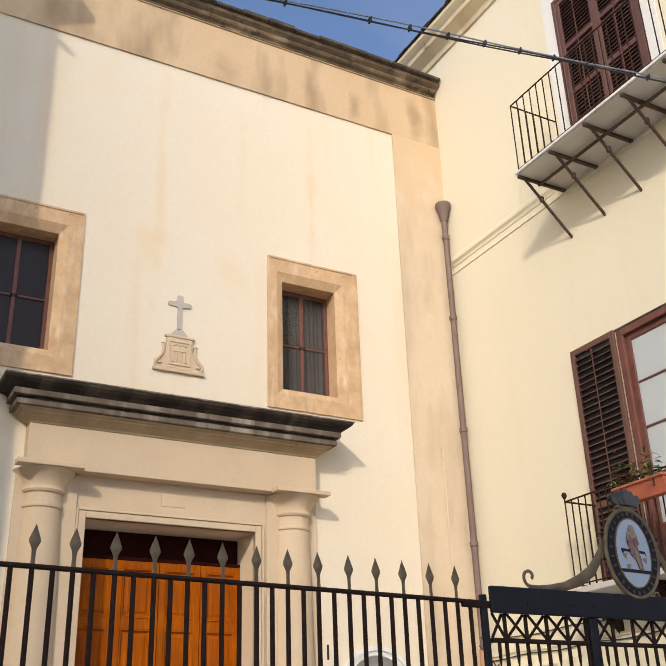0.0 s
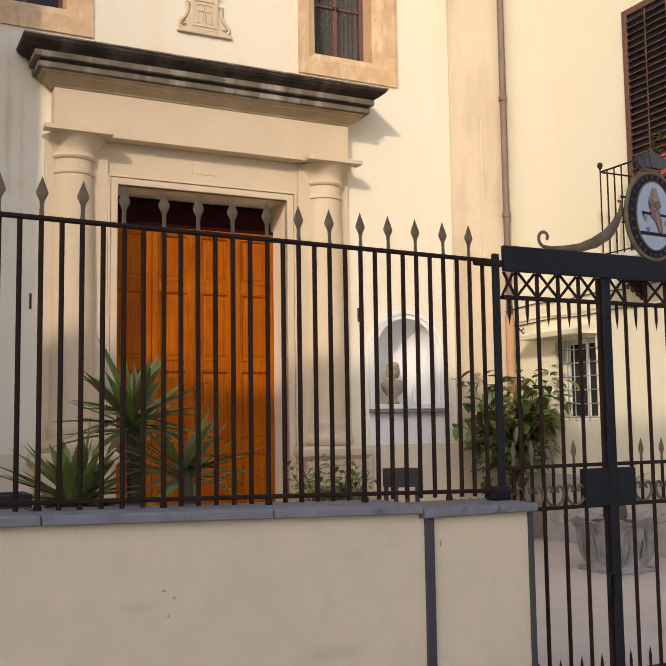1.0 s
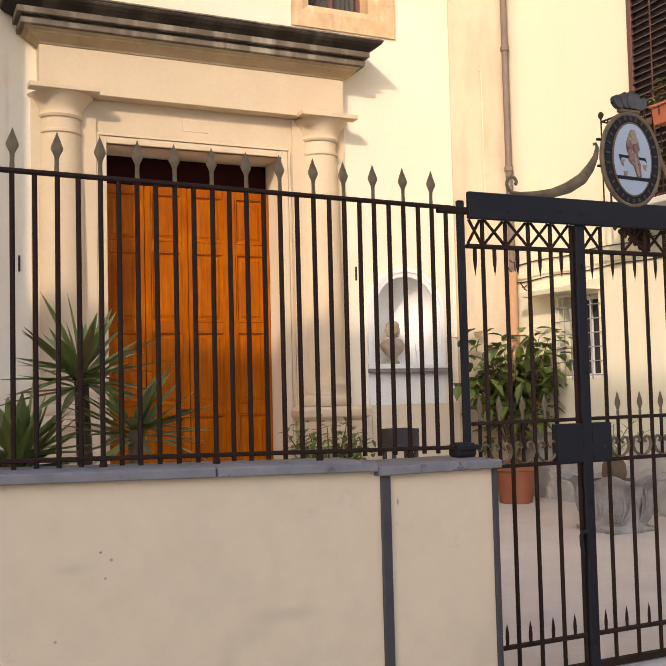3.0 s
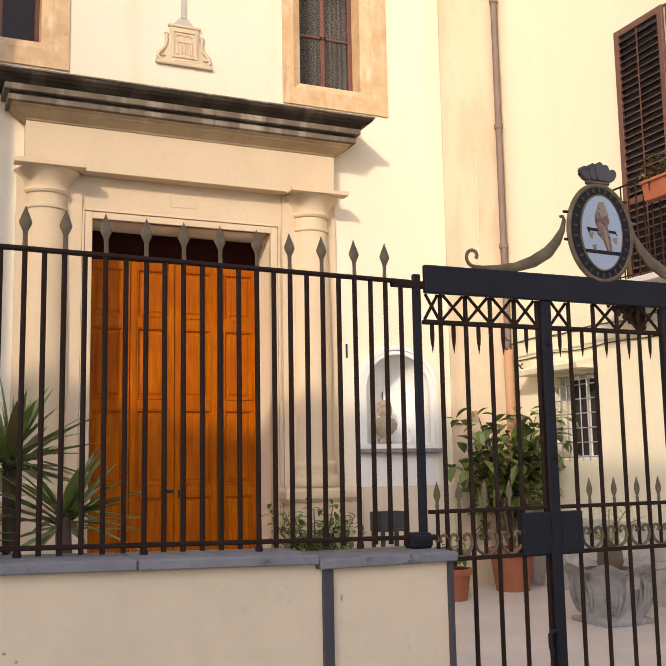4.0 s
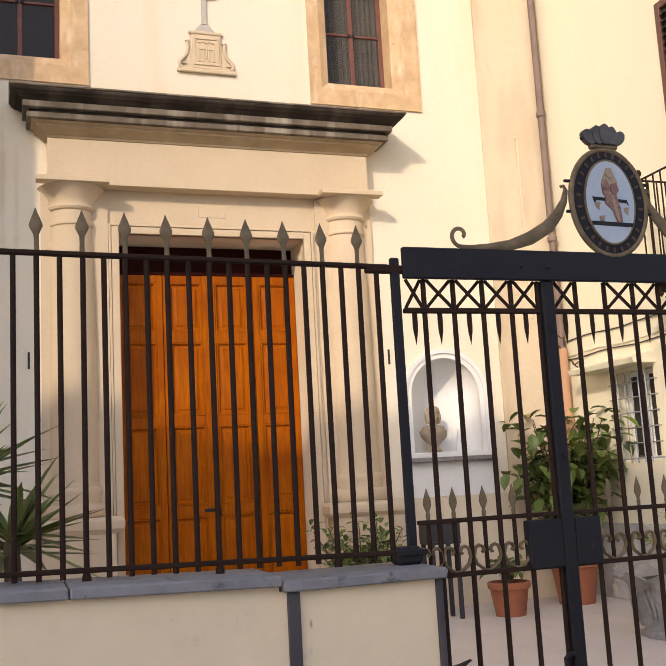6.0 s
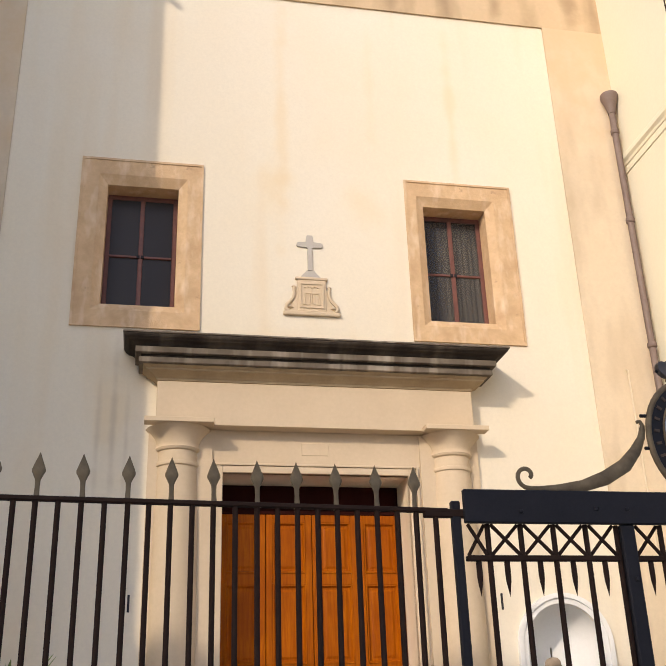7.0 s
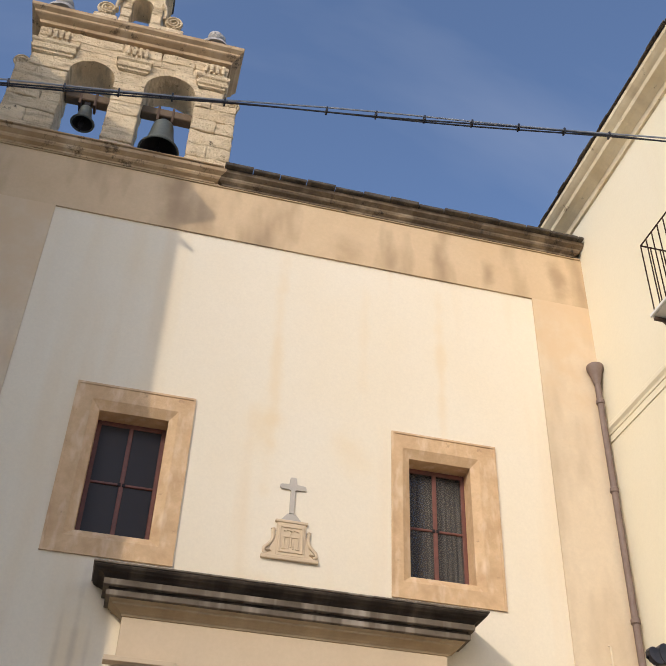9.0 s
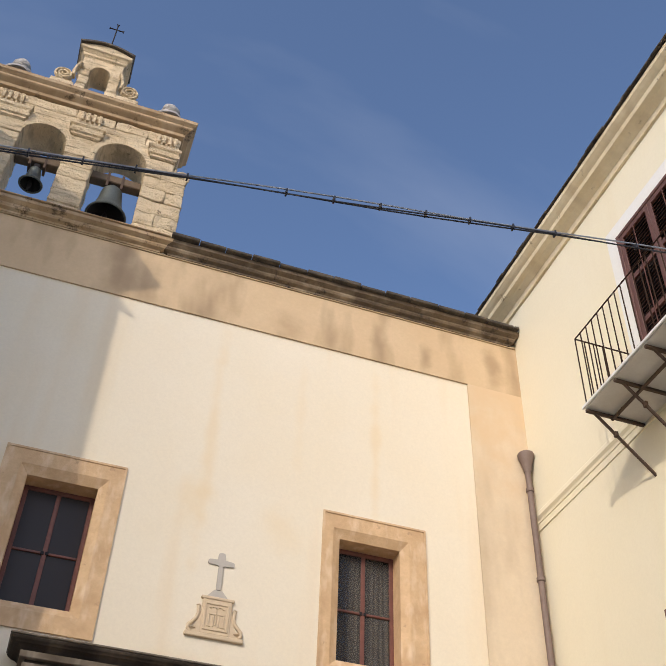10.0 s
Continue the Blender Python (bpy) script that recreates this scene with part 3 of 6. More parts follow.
part("lintel_face", boxed(PC - 1.2195, PC + 1.2195, -0.008, 0.02, 4.672, 5.06), M_PORTAL, portal)
part("tablet", boxed(-0.15, 0.17, -0.014, 0.02, 4.78, 4.93, bevel=0.005), M_PORTAL, portal, "small blank stone tablet")
for side in (-1, 1):
    cx = PC + side * 1.61
    px = PC + side * 1.58
    part("pilaster", boxed(px - 0.36, px + 0.36, -0.035, 0.03, 1.44, 5.044), M_PORTAL, portal)
    bm = bmesh.new()
    lathe(bm, [(0.262, 1.80), (0.262, 2.4), (0.258, 3.2), (0.246, 4.0), (0.228, 4.60), (0.245, 4.61), (0.25, 4.63), (0.245, 4.65), (0.23, 4.655), (0.228, 4.775), (0.25, 4.785), (0.264, 4.81), (0.25, 4.835), (0.252, 4.86), (0.258, 4.885), (0.272, 4.92), (0.30, 4.96), (0.335, 5.0), (0.365, 5.03), (0.372, 5.041)], cx, 0.04, 0, 32)
    part("shaft", bm, M_PORTAL, portal, "smooth half column with moulded capital", 35)
    part("abacus", boxed(cx - 0.385, cx + 0.385, -0.36, -0.192, 5.042, 5.098, bevel=0.005), M_PORTAL, portal)
    bm = bmesh.new()
    lathe(bm, [(0.33, 1.445), (0.35, 1.48), (0.35, 1.54), (0.33, 1.575), (0.29, 1.59), (0.285, 1.66), (0.30, 1.70), (0.29, 1.74), (0.27, 1.76), (0.262, 1.81)], cx, 0.04, 0, 32)
    part("base", bm, M_PORTAL, portal, "", 35)
    bm = bmesh.new()
    moulding(bm, cx - 0.43, cx + 0.43, -0.26, [(0.0, 1.27), (0.02, 1.29), (0.05, 1.32), (0.055, 1.36), (0.055, 1.40), (0.03, 1.44)], 0.02)
    part("pedestal_cap", bm, M_PORTAL, portal)
    part("pedestal", boxed(cx - 0.40, cx + 0.40, -0.25, 0.02, COURT, 1.27), M_PORTAL, portal)
part("step", boxed(-1.3, 1.35, -0.55, 0.3, COURT, 0.30, bevel=0.012), M_MARBLE, portal, "worn pale door step")

# door: two leaves, each of two panelled folds
door = thing("door_1", (PC, 0.3, 0.3), "closed orange varnished wooden double door with raised panels", "door", kind="structure")
DX0, DX1, DY = -1.058, 1.108, 0.44
ROWS = ((0.42, 1.37), (1.50, 2.40), (2.525, 3.385), (3.515, 4.10))
wd = (DX1 - DX0) / 4
for k in range(4):
    a, b = DX0 + k * wd + 0.004, DX0 + (k + 1) * wd - 0.004
    leaf = part("leaf", boxed(a, b, DY + 0.03, DY + 0.07, 0.305, 4.19), M_WOOD, door)
    for x0, x1 in ((a, a + 0.075), (b - 0.075, b)):
        part("stile", boxed(x0, x1, DY, DY + 0.031, 0.305, 4.19, bevel=0.005), M_WOOD, leaf)
    zs = [0.305, *[z for r in ROWS for z in r], 4.19]
    for z0, z1 in zip(zs[::2], zs[1::2]):
        part("rail", boxed(a + 0.076, b - 0.076, DY + 0.002, DY + 0.031, z0, z1, bevel=0.005), M_WOOD, leaf)
    for z0, z1 in ROWS:
        bm = bmesh.new()
        x0, x1 = a + 0.076, b - 0.076
        for (d0, g0), (d1, g1) in (((-0.004, 0.0), (-0.004, 0.014)), ((-0.004, 0.014), (0.024, 0.034)), ((0.024, 0.034), (0.024, 0.055)), ((0.024, 0.055), (0.012, 0.08))):
            p = [(x0 + g0, DY + d0, z0 + g0), (x1 - g0, DY + d0, z0 + g0), (x1 - g0, DY + d0, z1 - g0), (x0 + g0, DY + d0, z1 - g0)]
            q = [(x0 + g1, DY + d1, z0 + g1), (x1 - g1, DY + d1, z0 + g1), (x1 - g1, DY + d1, z1 - g1), (x0 + g1, DY + d1, z1 - g1)]
            pv, qv = [bm.verts.new(c) for c in p], [bm.verts.new(c) for c in q]
            for i in range(4):
                bm.faces.new((pv[i], pv[(i + 1) % 4], qv[(i + 1) % 4], qv[i]))
        bm.faces.new(qv)
        part("panel", bm, M_WOOD, leaf)
# recessed strip over the leaves, lintel shade painted in by its dark colour
part("transom", boxed(DX0, DX1, DY + 0.10, DY + 0.14, 4.15, 4.555), M_TRANSOM, door, "recessed transom panel with shade put into its dark colour")
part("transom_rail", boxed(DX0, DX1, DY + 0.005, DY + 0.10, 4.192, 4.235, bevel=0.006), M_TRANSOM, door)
part("door_handle", tube(bmesh.new(), [(0.075, DY, 1.44), (0.075, DY - 0.05, 1.44), (0.075, DY - 0.055, 1.38), (0.075, DY - 0.03, 1.36)], 0.011), M_IRON, door, "dark iron handle")
part("lock_plate", boxed(-0.10, 0.02, DY - 0.008, DY + 0.01, 1.41, 1.45, bevel=0.003), M_IRON, door, "dark iron lock plate")
solo("wall_vestibule", boxed(-1.3, 1.4, 0.64, 0.68, 0.0, 4.9), M_DARK, "dark wall behind the church door", "wall", "structure")


# ---- church: windows, relief, niche ----
def church_window(name, x0, x1, z0, z1, outer, lit, label):
    w = thing(name, ((x0 + x1) / 2, 0, z0), label, "window", kind="structure")
    ox0, ox1, oz0, oz1 = outer
    bm = bmesh.new()
    holed(bm, (ox0 + 0.03, ox1 - 0.03), (oz0 + 0.02, oz1 - 0.03), -0.014, 0.02, [(x0 - 0.11, x1 + 0.11, z0 - 0.10, z1 + 0.12)], lambda u, v, d: (u, d, v))
    part("frame_face", bm, M_STONEFRAME, w, "orange sandstone surround")
    bm = bmesh.new()
    holed(bm, (ox0, ox1), (oz0, oz1), -0.026, 0.02, [(ox0 + 0.03, ox1 - 0.03, oz0 + 0.02, oz1 - 0.03)], lambda u, v, d: (u, d, v))
    part("frame_rim", bm, M_STONEFRAME, w)
    bm = bmesh.new()
    a = [(x0 - 0.11, -0.014, z0 - 0.10), (x1 + 0.11, -0.014, z0 - 0.10), (x1 + 0.11, -0.014, z1 + 0.12), (x0 - 0.11, -0.014, z1 + 0.12)]
    b = [(x0, 0.05, z0), (x1, 0.05, z0), (x1, 0.05, z1), (x0, 0.05, z1)]
    c = [(p[0], 0.33, p[2]) for p in b]
    va, vb, vc = ([bm.verts.new(p) for p in q] for q in (a, b, c))
    for p, q in ((va, vb), (vb, vc)):
        for i in range(4):
            bm.faces.new((p[i], p[(i + 1) % 4], q[(i + 1) % 4], q[i]))
    part("reveal", bm, M_STONEFRAME, w, "splayed stone reveal")
    gy = 0.29
    cxm, czm = (x0 + x1) / 2, z0 + (z1 - z0) * 0.47
    bm = bmesh.new()
    for q in ((x0, x0 + 0.055, z0, z1), (x1 - 0.055, x1, z0, z1), (x0 + 0.055, x1 - 0.055, z0, z0 + 0.05), (x0 + 0.055, x1 - 0.055, z1 - 0.06, z1)):
        box(bm, q[0], q[1], gy, gy + 0.05, q[2], q[3], 0.006)
    part("sash", bm, M_REDFRAME, w, "worn red-brown wooden sash")
    part("mullion", boxed(cxm - 0.028, cxm + 0.028, gy + 0.002, gy + 0.045, z0 + 0.05, z1 - 0.06, bevel=0.005), M_REDFRAME, w)
    for q0, q1 in ((x0 + 0.055, cxm - 0.028), (cxm + 0.028, x1 - 0.055)):
        part("glazing_bar", boxed(q0, q1, gy - 0.004, gy + 0.03, czm - 0.014, czm + 0.014, bevel=0.004), M_REDFRAME, w)
        part("bar_bracket", boxed((q0 if q0 > cxm else q1) - 0.02, (q0 if q0 > cxm else q1) + 0.02, gy - 0.012, gy + 0.003, czm - 0.022, czm + 0.022, bevel=0.004), M_IRON, w)
        for r0, r1 in ((z0 + 0.05, czm - 0.014), (czm + 0.014, z1 - 0.06)):
            p = part("pane", boxed(q0, q1, gy + 0.02, gy + 0.026, r0, r1), M_GLASS if lit else M_DARKGLASS, w)
            p.visible_shadow = False
    if lit:
        bm = bmesh.new()
        n = 40
        cols = [(x0 + (x1 - x0) * k / n, gy + 0.17 + 0.022 * math.sin(k * 1.9) + 0.012 * math.sin(k * 0.7)) for k in range(n + 1)]
        lo, hi = [bm.verts.new((x, y, z0)) for x, y in cols], [bm.verts.new((x, y, z1)) for x, y in cols]
        for k in range(n):
            bm.faces.new((lo[k], lo[k + 1], hi[k + 1], hi[k]))
        part("curtain", bm, M_CURTAIN, w, "grey lace curtain in folds", 60)
    # flat sheet, its dark colour stands in for the unlit room
    part("backing", boxed(x0 - 0.2, x1 + 0.2, 0.62, 0.65, z0 - 0.2, z1 + 0.2), M_DARK, w, "flat backing coloured dark in place of an unlit room")
    return w


church_window("window_1", *W1, (-2.875, -1.36, 6.29, 8.61), False, "dark four-pane church window in an orange sandstone surround")
church_window("window_2", *W2, (1.297, 2.785, 6.285, 8.625), True, "four-pane church window with lace curtain in orange stone surround")

relief = thing("relief_tablet", (0.01, 0.0, 6.56), "carved stone tablet with a plain grey cross above", "relief")
bm = bmesh.new()
pts = [(-0.03, 7.18), (0.03, 7.18), (0.03, 7.46)]
pts += [(0.055 * math.cos(a) + 0.0, 7.545 + 0.06 * math.sin(a)) for a in (-1.1, -0.7)]
pts += [(0.155, 7.515), (0.17, 7.535), (0.165, 7.565), (0.15, 7.575), (0.05, 7.585), (0.042, 7.66), (0.03, 7.68), (-0.03, 7.68), (-0.042, 7.66), (-0.05, 7.585), (-0.15, 7.575), (-0.165, 7.565), (-0.17, 7.535), (-0.155, 7.515)]
pts += [(0.055 * math.cos(a), 7.545 + 0.06 * math.sin(a)) for a in (math.pi + 0.7, math.pi + 1.1)] + [(-0.03, 7.46)]
prism(bm, pts, "y", -0.03, 0.01)
prism(bm, [(-0.13, 7.08), (0.13, 7.08), (0.05, 7.17), (-0.05, 7.17)], "y", -0.035, 0.01)
M_GREY = mat("grey_painted_relief", (0.50, 0.455, 0.40), (0.43, 0.39, 0.34), scale=6, fine=40, amount=0.5)
part("cross", bm, M_GREY, relief, "flat grey cross with rounded arms")
part("plinth", boxed(-0.345, 0.365, -0.06, 0.01, 6.555, 6.605, bevel=0.008), M_PORTAL, relief)
part("body", boxed(-0.17, 0.19, -0.045, 0.01, 6.607, 7.04, bevel=0.006), M_PORTAL, relief)
part("top_moulding", boxed(-0.195, 0.215, -0.058, 0.01, 7.042, 7.078, bevel=0.008), M_PORTAL, relief)
bm = bmesh.new()
for q in ((-0.145, -0.12, 6.65, 7.0), (0.14, 0.165, 6.65, 7.0), (-0.12, 0.14, 6.65, 6.675), (-0.12, 0.14, 6.975, 7.0)):
    box(bm, q[0], q[1], -0.062, -0.04, q[2], q[3], 0.004)
part("panel_frame", bm, M_PORTAL, relief)
bm = bmesh.new()
for q in ((-0.09, -0.07, 6.70, 6.86), (-0.03, -0.012, 6.70, 6.84), (0.03, 0.048, 6.70, 6.84), (0.09, 0.108, 6.70, 6.86), (-0.09, 0.108, 6.845, 6.865), (-0.1, -0.05, 6.695, 6.71), (0.07, 0.12, 6.695, 6.71), (0.0, 0.016, 6.72, 6.90)):
    box(bm, q[0], q[1], -0.060, -0.04, q[2], q[3], 0.004)
for k in range(5):
    lathe(bm, [(0.0, -0.012), (0.018, 0.0), (0.0, 0.012)], -0.07 + 0.04 * k, -0.05, 6.93 + 0.012 * (k % 2), 8)
part("carving", bm, M_PORTAL, relief, "worn raised carving")
for s in (-1, 1):
    bm = bmesh.new()
    c = 0.01
    path = [(c + s * 0.205, 6.95), (c + s * 0.225, 6.93), (c + s * 0.215, 6.85), (c + s * 0.235, 6.78), (c + s * 0.28, 6.73), (c + s * 0.32, 6.69), (c + s * 0.325, 6.64), (c + s * 0.29, 6.615)]
    tube(bm, [(x, -0.03, z) for x, z in path], 0.022, 8)
    lathe(bm, [(0.0, -0.02), (0.03, 0.0), (0.0, 0.02)], c + s * 0.225, -0.03, 6.945, 10)
    lathe(bm, [(0.0, -0.02), (0.04, 0.0), (0.0, 0.02)], c + s * 0.27, -0.03, 6.655, 10)
    prism(bm, [(c + s * 0.18, 6.606), (c + s * 0.30, 6.606), (c + s * 0.24, 6.72), (c + s * 0.18, 6.92)], "y", -0.03, 0.01)
    part("volute", bm, M_PORTAL, relief, "", 50)

relief.scale = (1, 0.75, 1)

# niche with its bust
NX, NR, NS = 2.825, 0.455, 2.65
niche = thing("niche_shrine", (NX, 0.0, 1.80), "white arched wall niche with grey sill", "niche")
bm = bmesh.new()
segs, deep = 20, 0.42
outline = [(-NR, 1.96), (-NR, 2.3), (-NR, NS)] + [(-NR * math.cos(math.pi * k / segs), NS + NR * math.sin(math.pi * k / segs)) for k in range(1, segs)] + [(NR, NS), (NR, 2.3), (NR, 1.96)]
rings = []
for j in range(9):
    a = math.pi / 2 * j / 8
    sx, dy = math.cos(a), math.sin(a)
    rings.append([bm.verts.new((NX + x * max(sx, 0.02), 0.012 + deep * dy, z if z <= NS else NS + (z - NS) * max(sx, 0.02))) for x, z in outline])
for p, q in zip(rings, rings[1:]):
    for k in range(len(p) - 1):
        bm.faces.new((p[k], p[k + 1], q[k + 1], q[k]))
part("shell", bm, M_WHITE, niche, "white rounded niche interior", 40)
part("shell_floor", boxed(NX - NR, NX + NR, 0.01, 0.44, 1.93, 1.962), M_WHITE, niche)
bm = bmesh.new()
for w0, w1, yd in ((0.0, 0.06, -0.03), (0.06, 0.115, -0.05)):
    def grown(g):
        return [(NX + x / NR * (NR + g), 1.96 if z < 1.97 else (z if z <= NS else NS + (z - NS) / NR * (NR + g))) for x, z in outline]
    p, q = grown(w0), grown(w1)
    for k in range(len(p) - 1):
        prism(bm, [p[k], p[k + 1], q[k + 1], q[k]], "y", yd, 0.005)
bmesh.ops.remove_doubles(bm, verts=bm.verts, dist=1e-4)
part("surround", bm, M_WHITE, niche, "white moulded arch surround")
part("base_strip", boxed(NX - 0.57, NX + 0.57, -0.04, 0.01, 1.90, 1.958, bevel=0.005), M_WHITE, niche)
part("sill", boxed(NX - 0.57, NX + 0.59, -0.13, 0.01, 1.845, 1.898, bevel=0.008), M_COPING, niche, "grey stone sill")
part("apron", boxed(NX - 0.57, NX + 0.57, -0.022, 0.01, 1.432, 1.843), M_WHITE, niche, "pale painted panel below the sill")
bm = bmesh.new()
bx, by, bz = NX - 0.10, 0.17, 1.964
lathe(bm, [(0.09, 0.0), (0.095, 0.025), (0.06, 0.045), (0.055, 0.085), (0.10, 0.12), (0.165, 0.19), (0.18, 0.25), (0.13, 0.31), (0.055, 0.34), (0.05, 0.39)], bx, by, bz, 18, 0.6)
for sx, sz, rx, rz in ((0.0, 0.455, 0.078, 0.10), (0.0, 0.50, 0.088, 0.075), (-0.07, 0.43, 0.035, 0.08), (0.07, 0.43, 0.035, 0.08)):
    lathe(bm, [(rx * math.sin(math.pi * k / 8) + 0.001, -rz * math.cos(math.pi * k / 8)) for k in range(9)], bx + sx, by, bz + sz, 14, 0.9)
for v in bm.verts:
    v.co += 0.014 * noise.noise_vector(v.co * 11.0)
solo("bust", bm, M_BUST, "small painted plaster bust in the white niche", "statue", smooth=60)
bm = bmesh.new()
lathe(bm, [(0.03, 0), (0.035, 0.02), (0.03, 0.16), (0.012, 0.2), (0.012, 0.26), (0.0, 0.27)], NX + 0.22, 0.16, 1.964, 12)
solo("votive_candle", bm, M_WHITE, "tall pale votive candle in the niche", "candle", smooth=40)
for x in (-2.03, 2.12):
    solo("wall_slot", boxed(x - 0.012, x + 0.012, -0.012, 0.005, 3.04, 3.22, bevel=0.003), M_DARK, "narrow dark metal slot on the church wall", "fitting", group="wall slots")

# ---- belfry on the facade's left end ----
BY0, BY1 = -0.02, 0.62
bel = thing("belfry", (-3.15, 0.3, 12.79), "weathered limestone belfry with two bell arches", "bell tower")
A1, A2, SPR = (-3.79, 0.37), (-2.51, 0.42), 14.42   # arches: middle and half width
PIERS = ((-4.80, A1[0] - A1[1]), (A1[0] + A1[1], A2[0] - A2[1]), (A2[0] + A2[1], -1.63))


def block(x0, x1, y0, y1, z0, z1, parent, name="stone_block"):
    bm = bmesh.new()
    box(bm, x0 + 0.002, x1 - 0.002, y0, y1, z0 + 0.002, z1 - 0.002, 0.012)
    bmesh.ops.subdivide_edges(bm, edges=[e for e in bm.edges if e.calc_length() > 0.15], cuts=2, use_grid_fill=True)
    for v in bm.verts:
        v.co += 0.026 * noise.noise_vector(v.co * 7.0 + Vector((x0, 0, z0)))
    return part(name, bm, M_BELFRY, parent)


for x0, x1 in ((-4.97, PIERS[0][1]), PIERS[1], (PIERS[2][0], -1.39)):
    z, k = 12.79, 0
    while z < SPR - 0.05:
        h = min(0.27 + 0.05 * rng.random(), SPR - z)
        if SPR - z - h < 0.12:
            h = SPR - z
        off = 0.02 * rng.random()
        if x1 - x0 > 0.5 and k % 2:
            c = x0 + (x1 - x0) * (0.35 + 0.3 * rng.random())
            block(x0, c, BY0 - off, BY1, z, z + h, bel)
            block(c, x1, BY0 - 0.01 * rng.random(), BY1, z, z + h, bel)
        else:
            block(x0, x1, BY0 - off, BY1, z, z + h, bel)
        z, k = z + h, k + 1
for (cx, r), x0, x1 in ((A1, PIERS[0][1], PIERS[1][0]), (A2, PIERS[1][1], PIERS[2][0])):
    part("arch", arch_plate(bmesh.new(), x0, x1, 15.02, cx, r, SPR, BY0, BY1), M_BELFRY, bel, "round stone arch")
    for k in range(18):
        q = [(cx - (r + g) * math.cos(a), SPR + (r + g) * math.sin(a)) for g, a in ((0.003, math.pi * k / 18), (0.10, math.pi * k / 18), (0.10, math.pi * (k + 0.97) / 18), (0.003, math.pi * (k + 0.97) / 18))]
        if k % 3 == 0:
            ring = bmesh.new()
        prism(ring, q, "y", BY0 - 0.02, BY0 + 0.02)
        if k % 3 == 2:
            part("voussoir", ring, M_BELFRY, bel)
for x0, x1 in PIERS:
    z = SPR
    for h in (0.30, 0.30):
        block(x0, x1, BY0 - 0.012 * rng.random(), BY1, z, z + h, bel)
        z += h
    part("impost", moulding(bmesh.new(), x0 + 0.03, x1 - 0.03, BY0 - 0.02, [(0.0, 14.72), (0.03, 14.74), (0.03, 14.78), (0.06, 14.80), (0.07, 14.85), (0.05, 14.86), (0.05, 14.93), (0.08, 14.96), (0.085, 15.01)], BY1), M_BELFRY, bel, "moulded pilaster capital")
    for s in range(4):
        xx = (x0 + x1) / 2 - 0.15 + 0.1 * s
        part("triglyph", boxed(xx - 0.03, xx + 0.03, BY0 - 0.06, BY0, 15.15, 15.36, bevel=0.008), M_BELFRY, bel)
    for s in range(5):
        part("drop", lathe(bmesh.new(), [(0.012, -0.05), (0.022, 0.0), (0.012, 0.02)], (x0 + x1) / 2 - 0.16 + 0.08 * s, BY0 - 0.05, 15.11, 6), M_BELFRY, bel)
x, xe = -4.80, -1.63
while x < xe - 0.1:
    w = min(0.5 + 0.2 * rng.random(), xe - x)
    if xe - x - w < 0.25:
        w = xe - x
    block(x, x + w, BY0 - 0.012 * rng.random(), BY1, 15.02, 15.20, bel)
    block(x, x + w, BY0 - 0.012 * rng.random(), BY1, 15.20, 15.42, bel)
    x += w
part("cornice", moulding(bmesh.new(), -4.80, -1.63, BY0, [(0.0, 15.46), (0.04, 15.47), (0.05, 15.53), (0.13, 15.58), (0.15, 15.60), (0.15, 15.64), (0.21, 15.69), (0.22, 15.75)], BY1 + 0.1), M_FACADECORNICE, bel, "stained projecting stone cornice")
x = -4.99
while x < -1.5:
    w = 0.36 + 0.1 * rng.random()
    part("coping_tile", boxed(x, min(x + w, -1.445) - 0.01, BY0 - 0.19, BY1 + 0.15, 15.755, 15.79 + 0.02 * rng.random(), bevel=0.01), M_ROOFDARK, bel)
    x += w


def volute(cx, z0, s, size, parent, vy=0.08):
    bm = bmesh.new()
    tube(bm, [(x, vy, z) for x, z in spiral(cx, z0 + size * 0.42, size * 0.40, size * 0.07, -math.pi / 2, s * 2.3, 40)], size * 0.06, 8, 1.6)
    tube(bm, [(cx - s * size * 0.40, vy, z0 + size * 0.45), (cx - s * size * 0.36, vy, z0 + size * 0.8), (cx - s * size * 0.42, vy, z0 + size * 1.2), (cx - s * size * 0.55, vy, z0 + size * 1.5)], size * 0.09, 8, 1.8)
    n = 20
    prism(bm, [(cx + size * 0.36 * math.cos(2 * math.pi * k / n), z0 + size * 0.42 + size * 0.36 * math.sin(2 * math.pi * k / n)) for k in range(n)], "y", vy + size * 0.02, vy + size * 0.25)
    part("volute", bm, M_BELFRY, parent, "carved stone scroll", 50)


volute(-1.48, 14.42, 1, 0.34, bel)
volute(-4.92, 14.42, -1, 0.34, bel)
for x in (-4.56, -1.92):
    bm = bmesh.new()
    lathe(bm, [(0.28, 0.0), (0.27, 0.07), (0.18, 0.15), (0.12, 0.20), (0.10, 0.23), (0.11, 0.25), (0.15, 0.28), (0.165, 0.33), (0.16, 0.38), (0.12, 0.44), (0.05, 0.48), (0.0, 0.485)], x, 0.0, 15.79, 16)
    for v in bm.verts:
        v.co += 0.025 * noise.noise_vector(v.co * 9)
    part("finial", bm, M_URN, bel, "worn stone ball finial", 50)
# small aedicule on top
TX = -3.27
for x0, x1 in ((TX - 0.36, TX - 0.17), (TX + 0.17, TX + 0.36)):
    for z0, z1 in ((15.79, 16.05), (16.05, 16.30), (16.30, 16.48)):
        block(x0, x1, -0.12, 0.33, z0, z1, bel)
part("small_arch", arch_plate(bmesh.new(), TX - 0.17, TX + 0.17, 16.85, TX, 0.168, 16.48, -0.12, 0.33, 12), M_BELFRY, bel)
